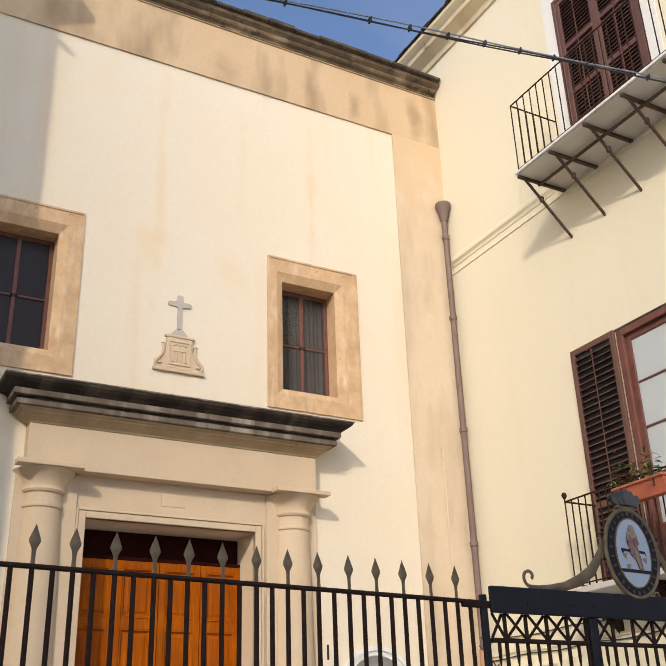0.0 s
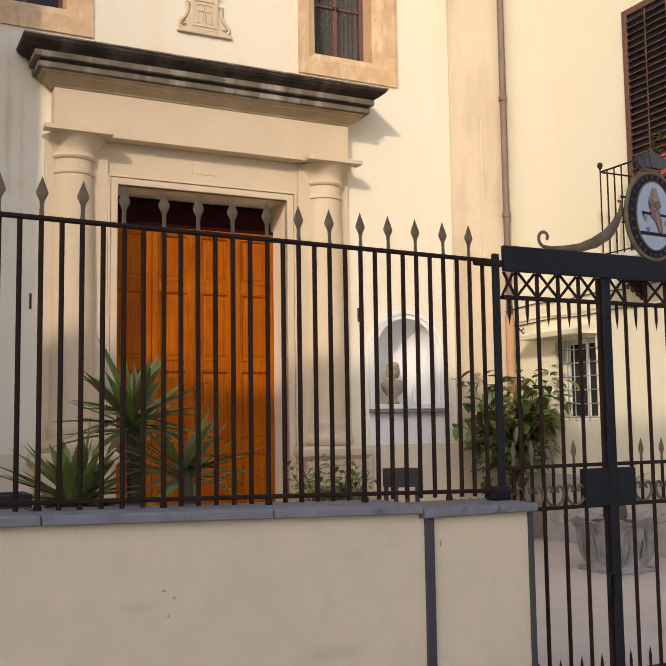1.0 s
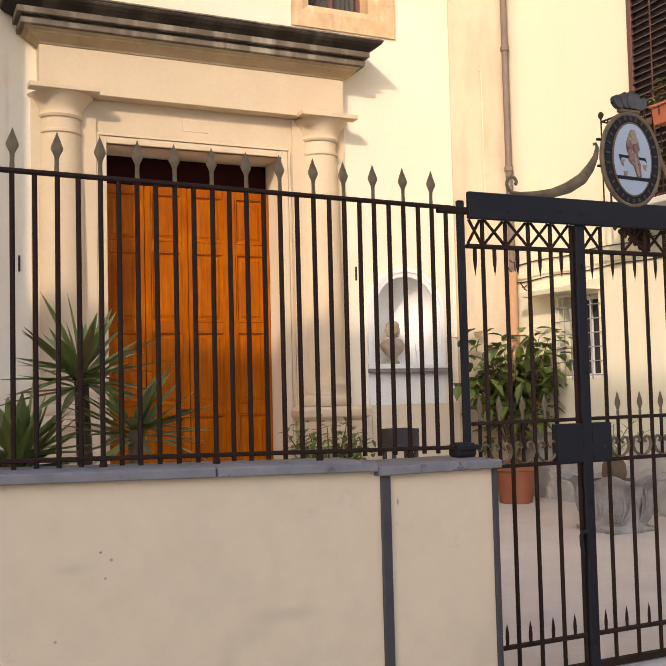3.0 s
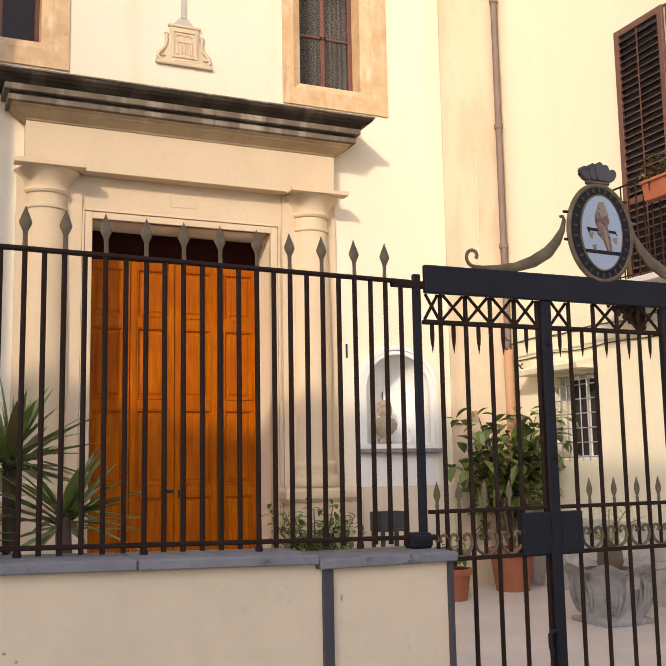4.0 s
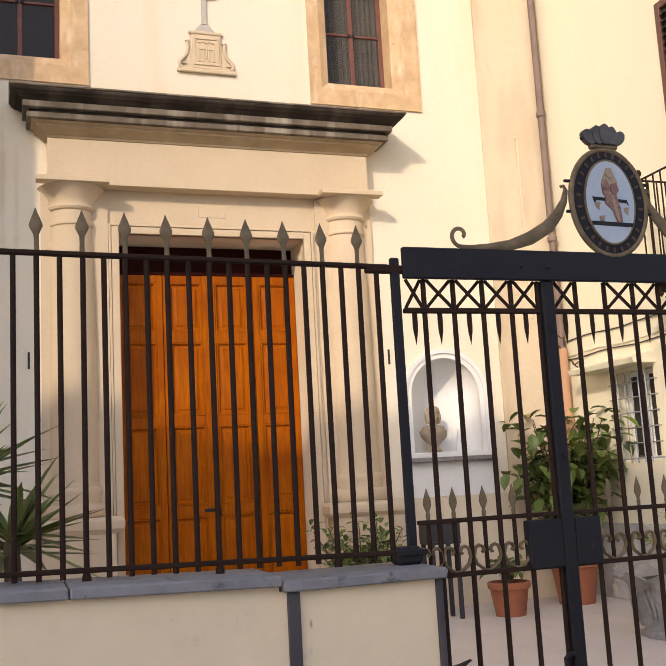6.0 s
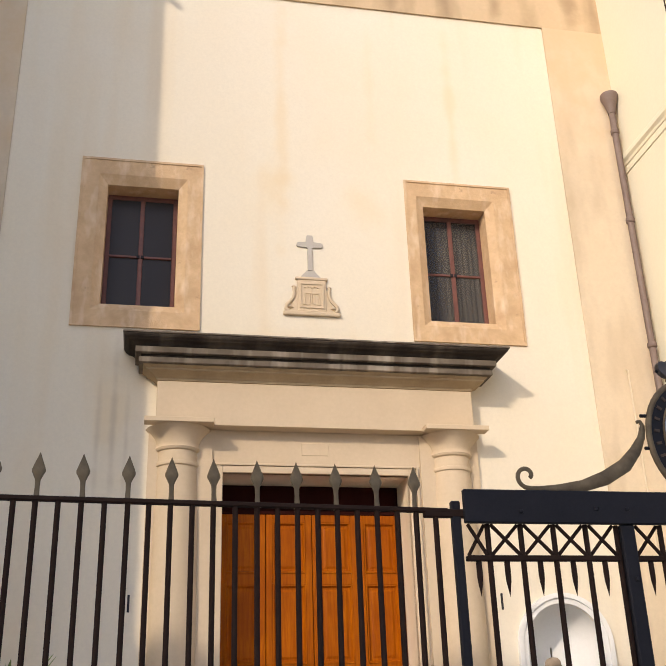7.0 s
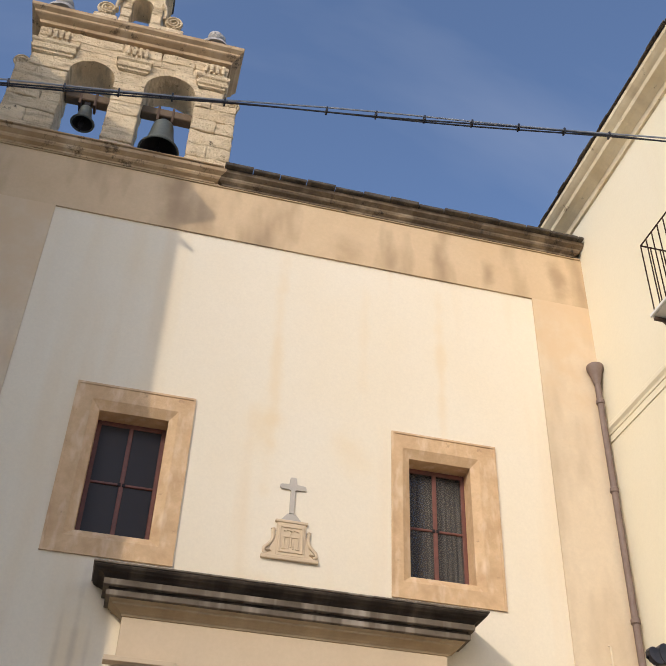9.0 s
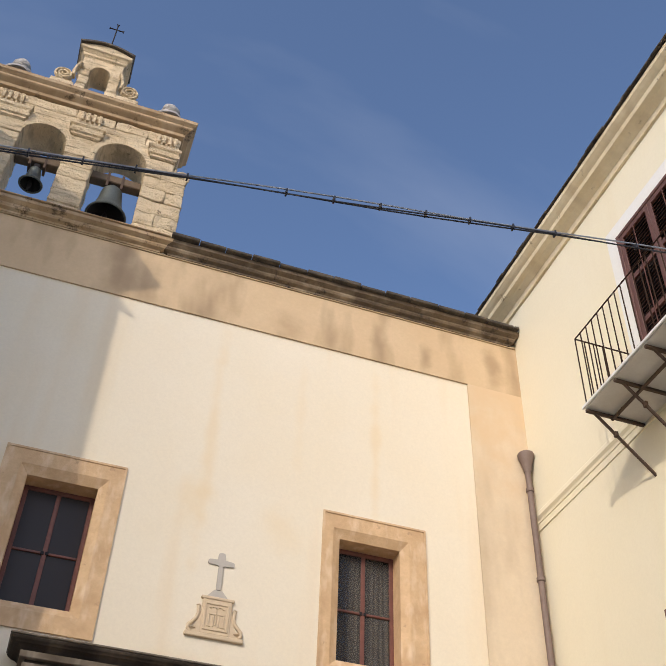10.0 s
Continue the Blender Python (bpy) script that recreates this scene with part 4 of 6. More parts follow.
for s in (-1, 1):
    block(TX + s * 0.265 - 0.095, TX + s * 0.265 + 0.095, -0.12, 0.33, 16.48, 16.85, bel)
    volute(TX + s * 0.57, 15.96, s, 0.40, bel, -0.14)
    part("volute_base", boxed(TX + s * 0.57 - 0.2, TX + s * 0.57 + 0.2, -0.16, 0.3, 15.79, 15.97, bevel=0.02), M_BELFRY, bel)
part("small_impost", moulding(bmesh.new(), TX - 0.36, TX + 0.36, -0.12, [(0.0, 16.85), (0.03, 16.88), (0.03, 16.93), (0.07, 16.98), (0.10, 17.0), (0.10, 17.06)], 0.52), M_BELFRY, bel)
n = 12
ped = [(TX - 0.47, 17.06)] + [(TX - 0.47 + 0.94 * k / n, 17.08 + 0.13 * math.sin(math.pi * k / n)) for k in range(n + 1)] + [(TX + 0.47, 17.06)]
part("pediment", prism(bmesh.new(), ped, "y", -0.20, 0.36), M_BELFRY, bel, "curved pediment")
part("pediment_coping", prism(bmesh.new(), [(x * 1.0, z + 0.002) for x, z in ped[1:-1]] + [(x + (x - TX) * 0.06, z + 0.045) for x, z in ped[1:-1]][::-1], "y", -0.26, 0.38), M_ROOFDARK, bel, "blackened pediment coping")
bm = bmesh.new()
box(bm, TX - 0.14, TX + 0.14, -0.12, 0.24, 17.2, 17.36, 0.02)
lathe(bm, [(0.13, 17.36), (0.09, 17.42), (0.075, 17.52), (0.085, 17.56), (0.04, 17.68)], TX, 0.09, 0, 10)
part("pinnacle", bm, M_BELFRY, bel)
bm = bmesh.new()
tube(bm, [(TX, 0.09, 17.6), (TX, 0.09, 18.45)], 0.014)
tube(bm, [(TX - 0.13, 0.09, 18.27), (TX + 0.13, 0.09, 18.27)], 0.013)
for p, q in (((TX - 0.13, 18.24), (TX - 0.13, 18.30)), ((TX + 0.13, 18.24), (TX + 0.13, 18.30)), ((TX - 0.03, 18.45), (TX + 0.03, 18.45))):
    tube(bm, [(p[0], 0.09, p[1]), (q[0], 0.09, q[1])], 0.012)
part("iron_cross", bm, M_IRON, bel, "thin dark iron cross")


def bell(cx, cy, zb, r, h, beam_x0, beam_x1, label):
    b = thing("bell", (cx, cy, zb), label, "bell", "bells in the belfry")
    bm = bmesh.new()
    prof = [(1.0, 0.0), (0.98, 0.05), (0.84, 0.16), (0.70, 0.32), (0.60, 0.55), (0.55, 0.78), (0.50, 0.9), (0.38, 0.97), (0.15, 1.0)]
    inner = [(0.12, 0.94), (0.48, 0.84), (0.56, 0.5), (0.78, 0.16), (0.93, 0.02)]
    lathe(bm, [(r * p, h * q) for p, q in prof], cx, cy, zb, 28)
    bmesh.ops.delete(bm, geom=[f for f in bm.faces if len(f.verts) > 6 and abs(f.calc_center_median().z - zb) < 0.01], context="FACES_ONLY")
    part("shell", bm, M_BELL, b, "green-grey bronze bell", 40)
    bm = bmesh.new()
    lathe(bm, [(r * p, h * q) for p, q in inner], cx, cy, zb, 28)
    bmesh.ops.delete(bm, geom=[f for f in bm.faces if len(f.verts) > 6 and f.calc_center_median().z < zb + 0.1], context="FACES_ONLY")
    # hollow of the bell coloured near-black in place of its shade
    part("inside", bm, M_DARK, b, "", 40)
    part("rim", tube(bmesh.new(), [(cx + r * 0.965 * math.cos(a), cy + r * 0.965 * math.sin(a), zb + 0.012) for a in (2 * math.pi * k / 28 for k in range(29))], 0.018, 6), M_BELL, b)
    part("clapper", lathe(bmesh.new(), [(0.012, 0.6 * h), (0.014, 0.1), (0.04, 0.03), (0.045, -0.02), (0.015, -0.08), (0.012, -0.16)], cx - 0.02, cy, zb, 10), M_IRON, b)
    part("crown", boxed(cx - 0.05, cx + 0.05, cy - 0.05, cy + 0.05, zb + h * 0.98, zb + h + 0.13, bevel=0.01), M_IRON, b)
    part("yoke", boxed(beam_x0, beam_x1, cy - 0.09, cy + 0.09, zb + h + 0.09, zb + h + 0.26, bevel=0.015), M_TRUNK, b, "dark wooden yoke beam")
    for q in (-0.12, 0.12):
        part("strap", boxed(cx + q - 0.02, cx + q + 0.02, cy - 0.1, cy + 0.1, zb + h * 0.95, zb + h + 0.3, bevel=0.004), M_RUST, b)
    return b


bell(-3.78, 0.33, 13.66, 0.185, 0.40, A1[0] - A1[1] + 0.002, A1[0] + A1[1] - 0.002, "smaller green-grey bronze bell under a wooden yoke")
bell(-2.52, 0.33, 13.39, 0.33, 0.68, A2[0] - A2[1] + 0.002, A2[0] + A2[1] - 0.002, "larger green-grey bronze bell under a wooden yoke")

# ---- fence: wall, coping, bars ----
fw = thing("fence_wall", (-2.6, -6.95, 0), "low beige plastered fence wall with grey stone coping", "wall", kind="structure")
wall_bm = prism(bmesh.new(), [(-7.0, 0.0), (-0.612, 0.0), (-0.612, 1.269), (-1.28, 1.269), (-1.281, 1.289), (-7.0, 1.437)], "y", -7.045, -6.72)
part("plaster_wall", wall_bm, M_FENCEWALL, fw)
x = -7.0
cuts = [-6.1, -5.0, -3.9, -3.05, -2.05, -1.275, -0.592]
for c in cuts:
    bm = boxed(x + 0.003, c - 0.003, -7.085, -6.66, 1.269, 1.311, bevel=0.006)
    for v in bm.verts:
        v.co.z += 0.0 if c > -1.0 else 0.022 + 0.026 * (-1.28 - v.co.x)
    part("coping_slab", bm, M_COPING, fw)
    x = c
part("iron_strip", boxed(-1.252, -1.203, -7.062, -7.04, 0.0, 1.268, bevel=0.004), M_STRIP, fw, "grey-brown painted vertical iron strip")
part("corner_iron", boxed(-0.636, -0.608, -7.062, -7.0, 0.07, 1.268, bevel=0.004), M_STRIP, fw, "grey-brown iron edge on the wall end")
x = -7.0
for c, top in ((-5.6, 0.21), (-4.4, 0.20), (-3.1, 0.185), (-2.0, 0.155), (-1.30, 0.16), (-1.16, 0.02), (-0.60, 0.09)):
    if top > 0.03:
        bm = bmesh.new()
        box(bm, x + 0.004, c - 0.004, -7.115, -7.03, 0.0, top, 0.014)
        bmesh.ops.subdivide_edges(bm, edges=[e for e in bm.edges if e.calc_length() > 0.12], cuts=5, use_grid_fill=True)
        for v in bm.verts:
            v.co += 0.02 * noise.noise_vector(v.co * 5 + Vector((c, 0, 0)))
            v.co.z = max(v.co.z, -0.01)
        part("plinth_stone", bm, M_KERB, fw, "rough grey plinth stone")
    x = c

for k in range(22):
    bm = bmesh.new()
    r_ = 0.005 + 0.009 * rng.random()
    c_ = Vector((-1.33 + 0.24 * rng.random(), -7.075 - 0.03 * rng.random(), 0.006 + 0.02 * rng.random()))
    bmesh.ops.create_icosphere(bm, subdivisions=1, radius=r_, matrix=Matrix.Translation(c_))
    for v in bm.verts:
        v.co += 0.45 * r_ * noise.noise_vector(v.co * 60)
    part("rubble", bm, M_KERB if k % 4 else M_SOIL, fw, "broken mortar and stone crumbs")

fence = thing("fence", (-3.8, FENCE_Y, 1.306), "dark iron railing with spear points on the wall", "fence")
X_END = -0.665
def sloped(bm, k):
    for v in bm.verts:
        v.co.z += k * max(0.0, -0.75 - v.co.x)
    return bm


part("top_rail", sloped(boxed(-7.0, X_END, FENCE_Y - 0.017, FENCE_Y + 0.017, 2.584, 2.603, bevel=0.004), 0.018), M_BAR, fence)
part("bottom_rail", sloped(boxed(-7.0, X_END, FENCE_Y - 0.014, FENCE_Y + 0.014, 1.352, 1.372, bevel=0.004), 0.022), M_BAR, fence)


def shared(name, bm, material, smooth=None):
    """A mesh made once about its own base, for many alike pieces."""
    return mesh_of(name, bm, material, smooth)


def piece(name, me, parent, at, turn=0.0):
    ob = new(name, me)
    ob.parent = parent
    ob.location = Vector(at) - place_of(parent)
    ob.rotation_euler = (0, turn, 0)
    return ob


BAR_ME = shared("bar", tube(bmesh.new(), [(0, 0, 0), (0, 0, 1.262)], 0.0115, 8), M_BAR, 50)
spear_prof = [(0.016, -0.005), (0.017, 0.006), (0.011, 0.014), (0.0095, 0.05), (0.0105, 0.078), (0.0145, 0.088), (0.0265, 0.112), (0.0265, 0.122), (0.018, 0.145), (0.008, 0.17), (0.001, 0.19)]
bm = lathe(bmesh.new(), spear_prof, 0, 0, 0, 8, 0.45)
SPEAR_ME = shared("spear_point", bm, M_BRONZE, 30)
# the spear bars stand a little unevenly; a plain bar between each two
SPEARS = [-0.805, -0.965, -1.136, -1.298, -1.459, -1.633, -1.802, -1.971, -2.144, -2.317, -2.48, -2.666, -2.85, -3.026, -3.205]
while SPEARS[-1] > -6.7:
    SPEARS.append(SPEARS[-1] - 0.176)
for k, x in enumerate(SPEARS):
    rise = 0.018 * (-0.75 - x)
    for xx in (x, (x + (SPEARS[k - 1] if k else -0.635)) / 2):
        piece("bar", BAR_ME, fence, (xx, FENCE_Y, 1.336 + rise), radians(0.15 * rng.uniform(-1, 1)))
    piece("spear_point", SPEAR_ME, fence, (x, FENCE_Y, 2.589 + rise), radians(1.5 * rng.uniform(-1, 1)))
    if k % 3 == 1:
        part("foot", lathe(bmesh.new(), [(0.017, 0.0), (0.018, 0.012), (0.0135, 0.03), (0.0125, 0.05)], x, FENCE_Y, 1.323 + 0.024 * (-0.9 - x), 10), M_BAR, fence)

# ---- gate ----
gate = thing("gate", (0.52, FENCE_Y, COURT), "dark iron double gate with crest under a flat header", "gate")
GZ0, GZ1 = 0.15, 2.54
part("hinge_post", boxed(-0.652, -0.612, FENCE_Y - 0.014, FENCE_Y + 0.014, 1.38, 2.635, bevel=0.005), M_IRON, gate)
part("rail_joint", boxed(-0.77, -0.57, FENCE_Y - 0.016, FENCE_Y + 0.016, 2.565, 2.60, bevel=0.005), M_BAR, gate)
hb = part("hinge_block", boxed(-0.72, -0.605, FENCE_Y - 0.055, FENCE_Y + 0.05, 1.312, 1.385, bevel=0.014), M_IRON, gate, "heavy dark hinge block on the coping")
part("block_bar", boxed(-0.725, -0.59, FENCE_Y - 0.068, FENCE_Y - 0.056, 1.35, 1.375, bevel=0.004), M_IRON, hb)
header = part("header", boxed(-0.604, 1.63, FENCE_Y - 0.045, FENCE_Y - 0.015, 2.538, 2.678, bevel=0.004), M_IRON, gate, "flat dark blue-grey header plate")
for xx in (-0.36, -0.02, 0.12, 0.90, 1.05, 1.4):
    zr = 2.60 + rng.uniform(-0.02, 0.02)
    part("rivet", boxed(xx - 0.01, xx + 0.01, FENCE_Y - 0.051, FENCE_Y - 0.044, zr - 0.01, zr + 0.01, bevel=0.004), M_IRON, header)
LEFT_BARS = (-0.499, -0.354, -0.208, -0.062)
RIGHT_BARS = (0.282, 0.442, 0.601, 0.749)
RIGHT2 = (1.09, 1.23, 1.36, 1.49)
posts = [(0.088, 0.152), (0.895, 0.957), (1.60, 1.66)]
for a, b in posts:
    part("post", boxed(a, b, FENCE_Y - 0.03, FENCE_Y + 0.015, 0.10, GZ1, bevel=0.006), M_IRON, gate, "dark meeting post")
part("slam_bar", boxed(0.070, 0.087, FENCE_Y - 0.01, FENCE_Y + 0.012, 0.13, GZ1, bevel=0.004), M_BAR, gate)
GBAR_ME = shared("gate_bar", tube(bmesh.new(), [(0, 0, 0), (0, 0, GZ1 - GZ0)], 0.0115, 8), M_BAR, 50)
SHORT_ME = shared("short_bar", tube(bmesh.new(), [(0, 0, 0), (0, 0, 0.225)], 0.0095, 6), M_BAR, 50)
GSPEAR_ME = shared("gate_spear", lathe(bmesh.new(), [(0.009, 0.0), (0.011, 0.02), (0.008, 0.035), (0.020, 0.065), (0.018, 0.085), (0.001, 0.135)], 0, 0, 0, 8, 0.5), M_BRONZE, 30)
DART_ME = shared("hanging_dart", lathe(bmesh.new(), [(0.0005, -0.145), (0.011, -0.085), (0.013, -0.055), (0.0125, 0.0)], 0, 0, 0, 6, 0.6), M_BAR, 30)
FOOT_ME = shared("foot_dart", lathe(bmesh.new(), [(0.010, 0.0), (0.0125, 0.045), (0.0095, 0.075), (0.0005, 0.115)], 0, 0, 0, 6, 0.6), M_BAR, 30)


def c_scroll(cx, z, w):
    q = w * 0.27
    half = [(-q + 0.012, 0.035)] + [(-q + 0.022 * math.cos(a), 0.045 + 0.022 * math.sin(a)) for a in (0.0, 0.8, 1.6, 2.4, 3.1)]
    half += [(-q - 0.027, 0.02), (-q - 0.015, -0.012), (-q * 0.55, -0.036)]
    pts = half + [(0.0, -0.042)] + [(-px, pz) for px, pz in half[::-1]]
    return tube(bmesh.new(), [(cx + px, FENCE_Y, z + pz) for px, pz in pts], 0.0075, 6, 1.6)


for bars, lo, hi in ((LEFT_BARS, -0.598, 0.077), (RIGHT_BARS, 0.152, 0.895), (RIGHT2, 0.967, 1.60)):
    for z0, z1, th in ((2.388, 2.410, 0.016), (1.468, 1.487, 0.014), (1.240, 1.260, 0.014), (0.312, 0.332, 0.015), (0.14, 0.175, 0.02)):
        part("cross_rail", boxed(lo, hi, FENCE_Y - th, FENCE_Y + th, z0, z1, bevel=0.003), M_BAR, gate)
    edges = [lo, *bars, hi]
    for xx in bars:
        piece("gate_bar", GBAR_ME, gate, (xx, FENCE_Y, GZ0))
    for a, b in zip(edges, edges[1:]):
        m, w = (a + b) / 2, b - a
        if w < 0.05:
            continue
        if abs(m - 0.362) < 0.03:
            piece("hanging_dart", DART_ME, gate, (m, FENCE_Y, 2.390))
        for p, q in () if abs(m - 0.362) < 0.03 else (((a + 0.012, 2.412), (b - 0.012, 2.538)), ((a + 0.012, 2.538), (b - 0.012, 2.412))):
            part("lattice_bar", tube(bmesh.new(), [(p[0], FENCE_Y + (0.006 if p[1] < 2.5 else -0.006), p[1]), (q[0], FENCE_Y + (0.006 if p[1] < 2.5 else -0.006), q[1])], 0.008, 6), M_BAR, gate)
        if abs(m - 0.362) >= 0.03:
            piece("hanging_dart", DART_ME, gate, (m, FENCE_Y, 2.390))
        piece("foot_dart", FOOT_ME, gate, (m, FENCE_Y, 0.330))
        if not (-0.06 < m < 0.25):
            piece("short_bar", SHORT_ME, gate, (m, FENCE_Y + 0.006, 1.25))
            piece("gate_spear", GSPEAR_ME, gate, (m, FENCE_Y + 0.006, 1.486))
            part("c_scroll", c_scroll(m, 1.30, min(w, 0.14)), M_BRONZE, gate, "", 50)
for a, b in ((-0.083, 0.087), (0.153, 0.285)):
    part("lock_box", boxed(a, b, FENCE_Y - 0.03, FENCE_Y + 0.025, 1.245, 1.455, bevel=0.005), M_IRON, gate, "dark square lock box")
part("keyhole", boxed(0.225, 0.237, FENCE_Y - 0.034, FENCE_Y - 0.028, 1.318, 1.336), M_DARK, gate)
for px in (0.088, 0.893):
    part("pull_handle", tube(bmesh.new(), [(px + 0.004, FENCE_Y - 0.028, 0.875), (px - 0.04, FENCE_Y - 0.05, 0.878), (px - 0.056, FENCE_Y - 0.05, 0.862), (px - 0.055, FENCE_Y - 0.05, 0.81), (px - 0.044, FENCE_Y - 0.05, 0.76)], 0.011, 8), M_IRON, gate, "hooked iron pull handle", 50)
for z in (1.02, 0.28, 1.72, 2.3):
    part("bolt", boxed(0.118, 0.136, FENCE_Y - 0.042, FENCE_Y - 0.028, z, z + 0.02, bevel=0.004), M_IRON, gate)

# crest: oval medallion, crown and sweeping scrolls
MX, MZ, MA, MB, MY = 0.495, 2.928, 0.212, 0.268, FENCE_Y - 0.03
crest = thing("crest_medallion", (MX, MY, 2.655), "oval enamel medallion with bronze rim and crown", "emblem")


def oval(bm, a, b, y0, y1, cz=MZ, n=40):
    return prism(bm, [(MX + a * math.cos(2 * math.pi * k / n), cz + b * math.sin(2 * math.pi * k / n)) for k in range(n)], "y", y0, y1)


part("plate", oval(bmesh.new(), MA - 0.008, MB - 0.008, MY - 0.012, MY + 0.02), M_IRON, crest, "dark oval plate")
part("rim", tube(bmesh.new(), [(MX + (MA - 0.004) * math.cos(a), MY - 0.005, MZ + (MB - 0.004) * math.sin(a)) for a in (2 * math.pi * k / 44 for k in range(45))], 0.014, 8), M_BRONZE, crest, "worn bronze rim", 50)
IA, IB = 0.138, 0.208
part("inner_rim", tube(bmesh.new(), [(MX + IA * math.cos(a), MY - 0.016, MZ + IB * math.sin(a)) for a in (2 * math.pi * k / 40 for k in range(41))], 0.006, 6), M_BRONZE, crest, "", 50)
part("enamel", oval(bmesh.new(), IA - 0.004, IB - 0.004, MY - 0.020, MY - 0.010), M_PORCELAIN, crest, "pale blue enamel picture field")
yy = MY - 0.026


def blot(name, pts, material, label=""):
    part(name, prism(bmesh.new(), [(MX + a, MZ + b) for a, b in pts], "y", yy, MY - 0.019), material, crest, label)


blot("picture_shape", [(-0.02, 0.15), (0.02, 0.155), (0.045, 0.10), (0.04, 0.04), (0.0, 0.0), (-0.035, 0.03), (-0.045, 0.09)], M_ENAMELTAN, "plain tan painted shape")
yy = MY - 0.028
blot("picture_shape", [(-0.03, 0.03), (0.03, 0.04), (0.05, -0.03), (0.055, -0.10), (0.03, -0.105), (0.005, -0.04), (-0.03, -0.01)], M_ENAMELRED, "plain red-brown painted shape")
yy = MY - 0.024
blot("picture_bar", [(-0.10, 0.022), (0.09, 0.012), (0.10, -0.015), (0.09, -0.002), (-0.08, 0.006), (-0.09, -0.01)], M_IRON, "dark painted bar")
for dx, dz in ((-0.075, -0.02), (-0.055, -0.085), (0.085, -0.04)):
    blot("picture_shape", [(dx - 0.015, dz + 0.012), (dx + 0.018, dz + 0.016), (dx + 0.012, dz + 0.002), (dx + 0.006, dz - 0.022), (dx - 0.012, dz - 0.006)], M_ENAMELTAN, "small tan painted shape")
yy = MY - 0.030
for q, m_ in (([(-0.012, 0.165), (0.014, 0.168), (0.022, 0.145), (0.012, 0.12), (-0.01, 0.12), (-0.02, 0.142)], M_ENAMELTAN), ([(-0.045, 0.085), (-0.02, 0.11), (0.0, 0.07), (-0.015, 0.03), (-0.04, 0.04)], M_ENAMELRED), ([(0.005, 0.085), (0.035, 0.095), (0.048, 0.055), (0.02, 0.03), (0.0, 0.05)], M_ENAMELRED), ([(0.0, 0.03), (0.018, 0.03), (0.035, -0.06), (0.04, -0.095), (0.028, -0.095), (0.012, -0.04)], M_ENAMELTAN)):
    blot("picture_shape", q, m_, "plain painted shape")
yy = MY - 0.024
blot("picture_bar", [(-0.118, -0.098), (0.118, -0.103), (0.112, -0.122), (-0.11, -0.117)], M_IRON, "dark painted bar")
for k in range(26):
    a = 2 * math.pi * (k + 0.5) / 26
    c = Vector((MX + 0.172 * math.cos(a), MY - 0.014, MZ + 0.237 * math.sin(a)))
    bm = boxed(-0.006, 0.006, -0.004, 0.004, -0.012, 0.012)
    bmesh.ops.rotate(bm, verts=bm.verts, cent=(0, 0, 0), matrix=Matrix.Rotation(-(a - math.pi / 2), 3, "Y"))
    bmesh.ops.translate(bm, verts=bm.verts, vec=c)
    part("letter_bar", bm, M_RUST, crest)
crown = part("crown", boxed(MX - 0.075, MX + 0.075, MY - 0.02, MY + 0.015, MZ + MB, MZ + MB + 0.022, bevel=0.006), M_BRONZE, crest, "worn grey-bronze crown")
M_CROWN = mat("worn_grey_metal", (0.13, 0.105, 0.09), (0.05, 0.04, 0.035), scale=12, fine=50, rough=0.5, metal=0.3, amount=0.9)
for dx, w, h, lean in ((-0.07, 0.034, 0.075, -0.025), (-0.033, 0.03, 0.095, -0.01), (0.0, 0.032, 0.105, 0.0), (0.033, 0.03, 0.095, 0.01), (0.07, 0.034, 0.075, 0.025)):
    n = 12
    q = [(MX + dx + w * math.cos(2 * math.pi * k / n) + lean * (0.5 + 0.5 * math.sin(2 * math.pi * k / n)), MZ + MB + 0.018 + h / 2 + h / 2 * math.sin(2 * math.pi * k / n)) for k in range(n)]
    part("crown_lobe", prism(bmesh.new(), q, "y", MY - 0.034 + 0.15 * abs(dx), MY + 0.012 - 0.03 * abs(dx) + 0.004 * (dx > 0)), M_CROWN, crown)
for s in (-1, 1):
    part("crown_knob", lathe(bmesh.new(), [(0.0, -0.01), (0.01, 0), (0.0, 0.01)], MX + s * 0.115, MY, MZ + MB + 0.05, 8), M_IRON, crown)
    for z in (-0.05, 0.1):
        part("side_pin", tube(bmesh.new(), [(MX + s * 0.2, MY, MZ + z), (MX + s * 0.235, MY, MZ + z)], 0.008), M_IRON, crest)
for s in (-1, 1):
    bm = bmesh.new()
    pts = spiral(-0.80, 2.745, 0.014, 0.052, -0.6, 0.80, 14)
    pts += [(-0.795, 2.691), (-0.75, 2.688), (-0.66, 2.692), (-0.55, 2.705), (-0.44, 2.742), (-0.34, 2.80), (-0.28, 2.865), (-0.24, 2.93), (-0.225, 2.985), (-0.235, 3.005), (-0.252, 3.0)]
    n = len(pts)
    rad = [0.010] * 15 + [0.011, 0.013, 0.019, 0.027, 0.034, 0.034, 0.027, 0.018, 0.012, 0.010, 0.009]
    tube(bm, [(MX + s * px, MY + 0.01, pz) for px, pz in pts], rad[:n], 8, 0.6)
    part("scroll_arm", bm, M_BRONZE, crest, "sweeping iron scroll", 50)

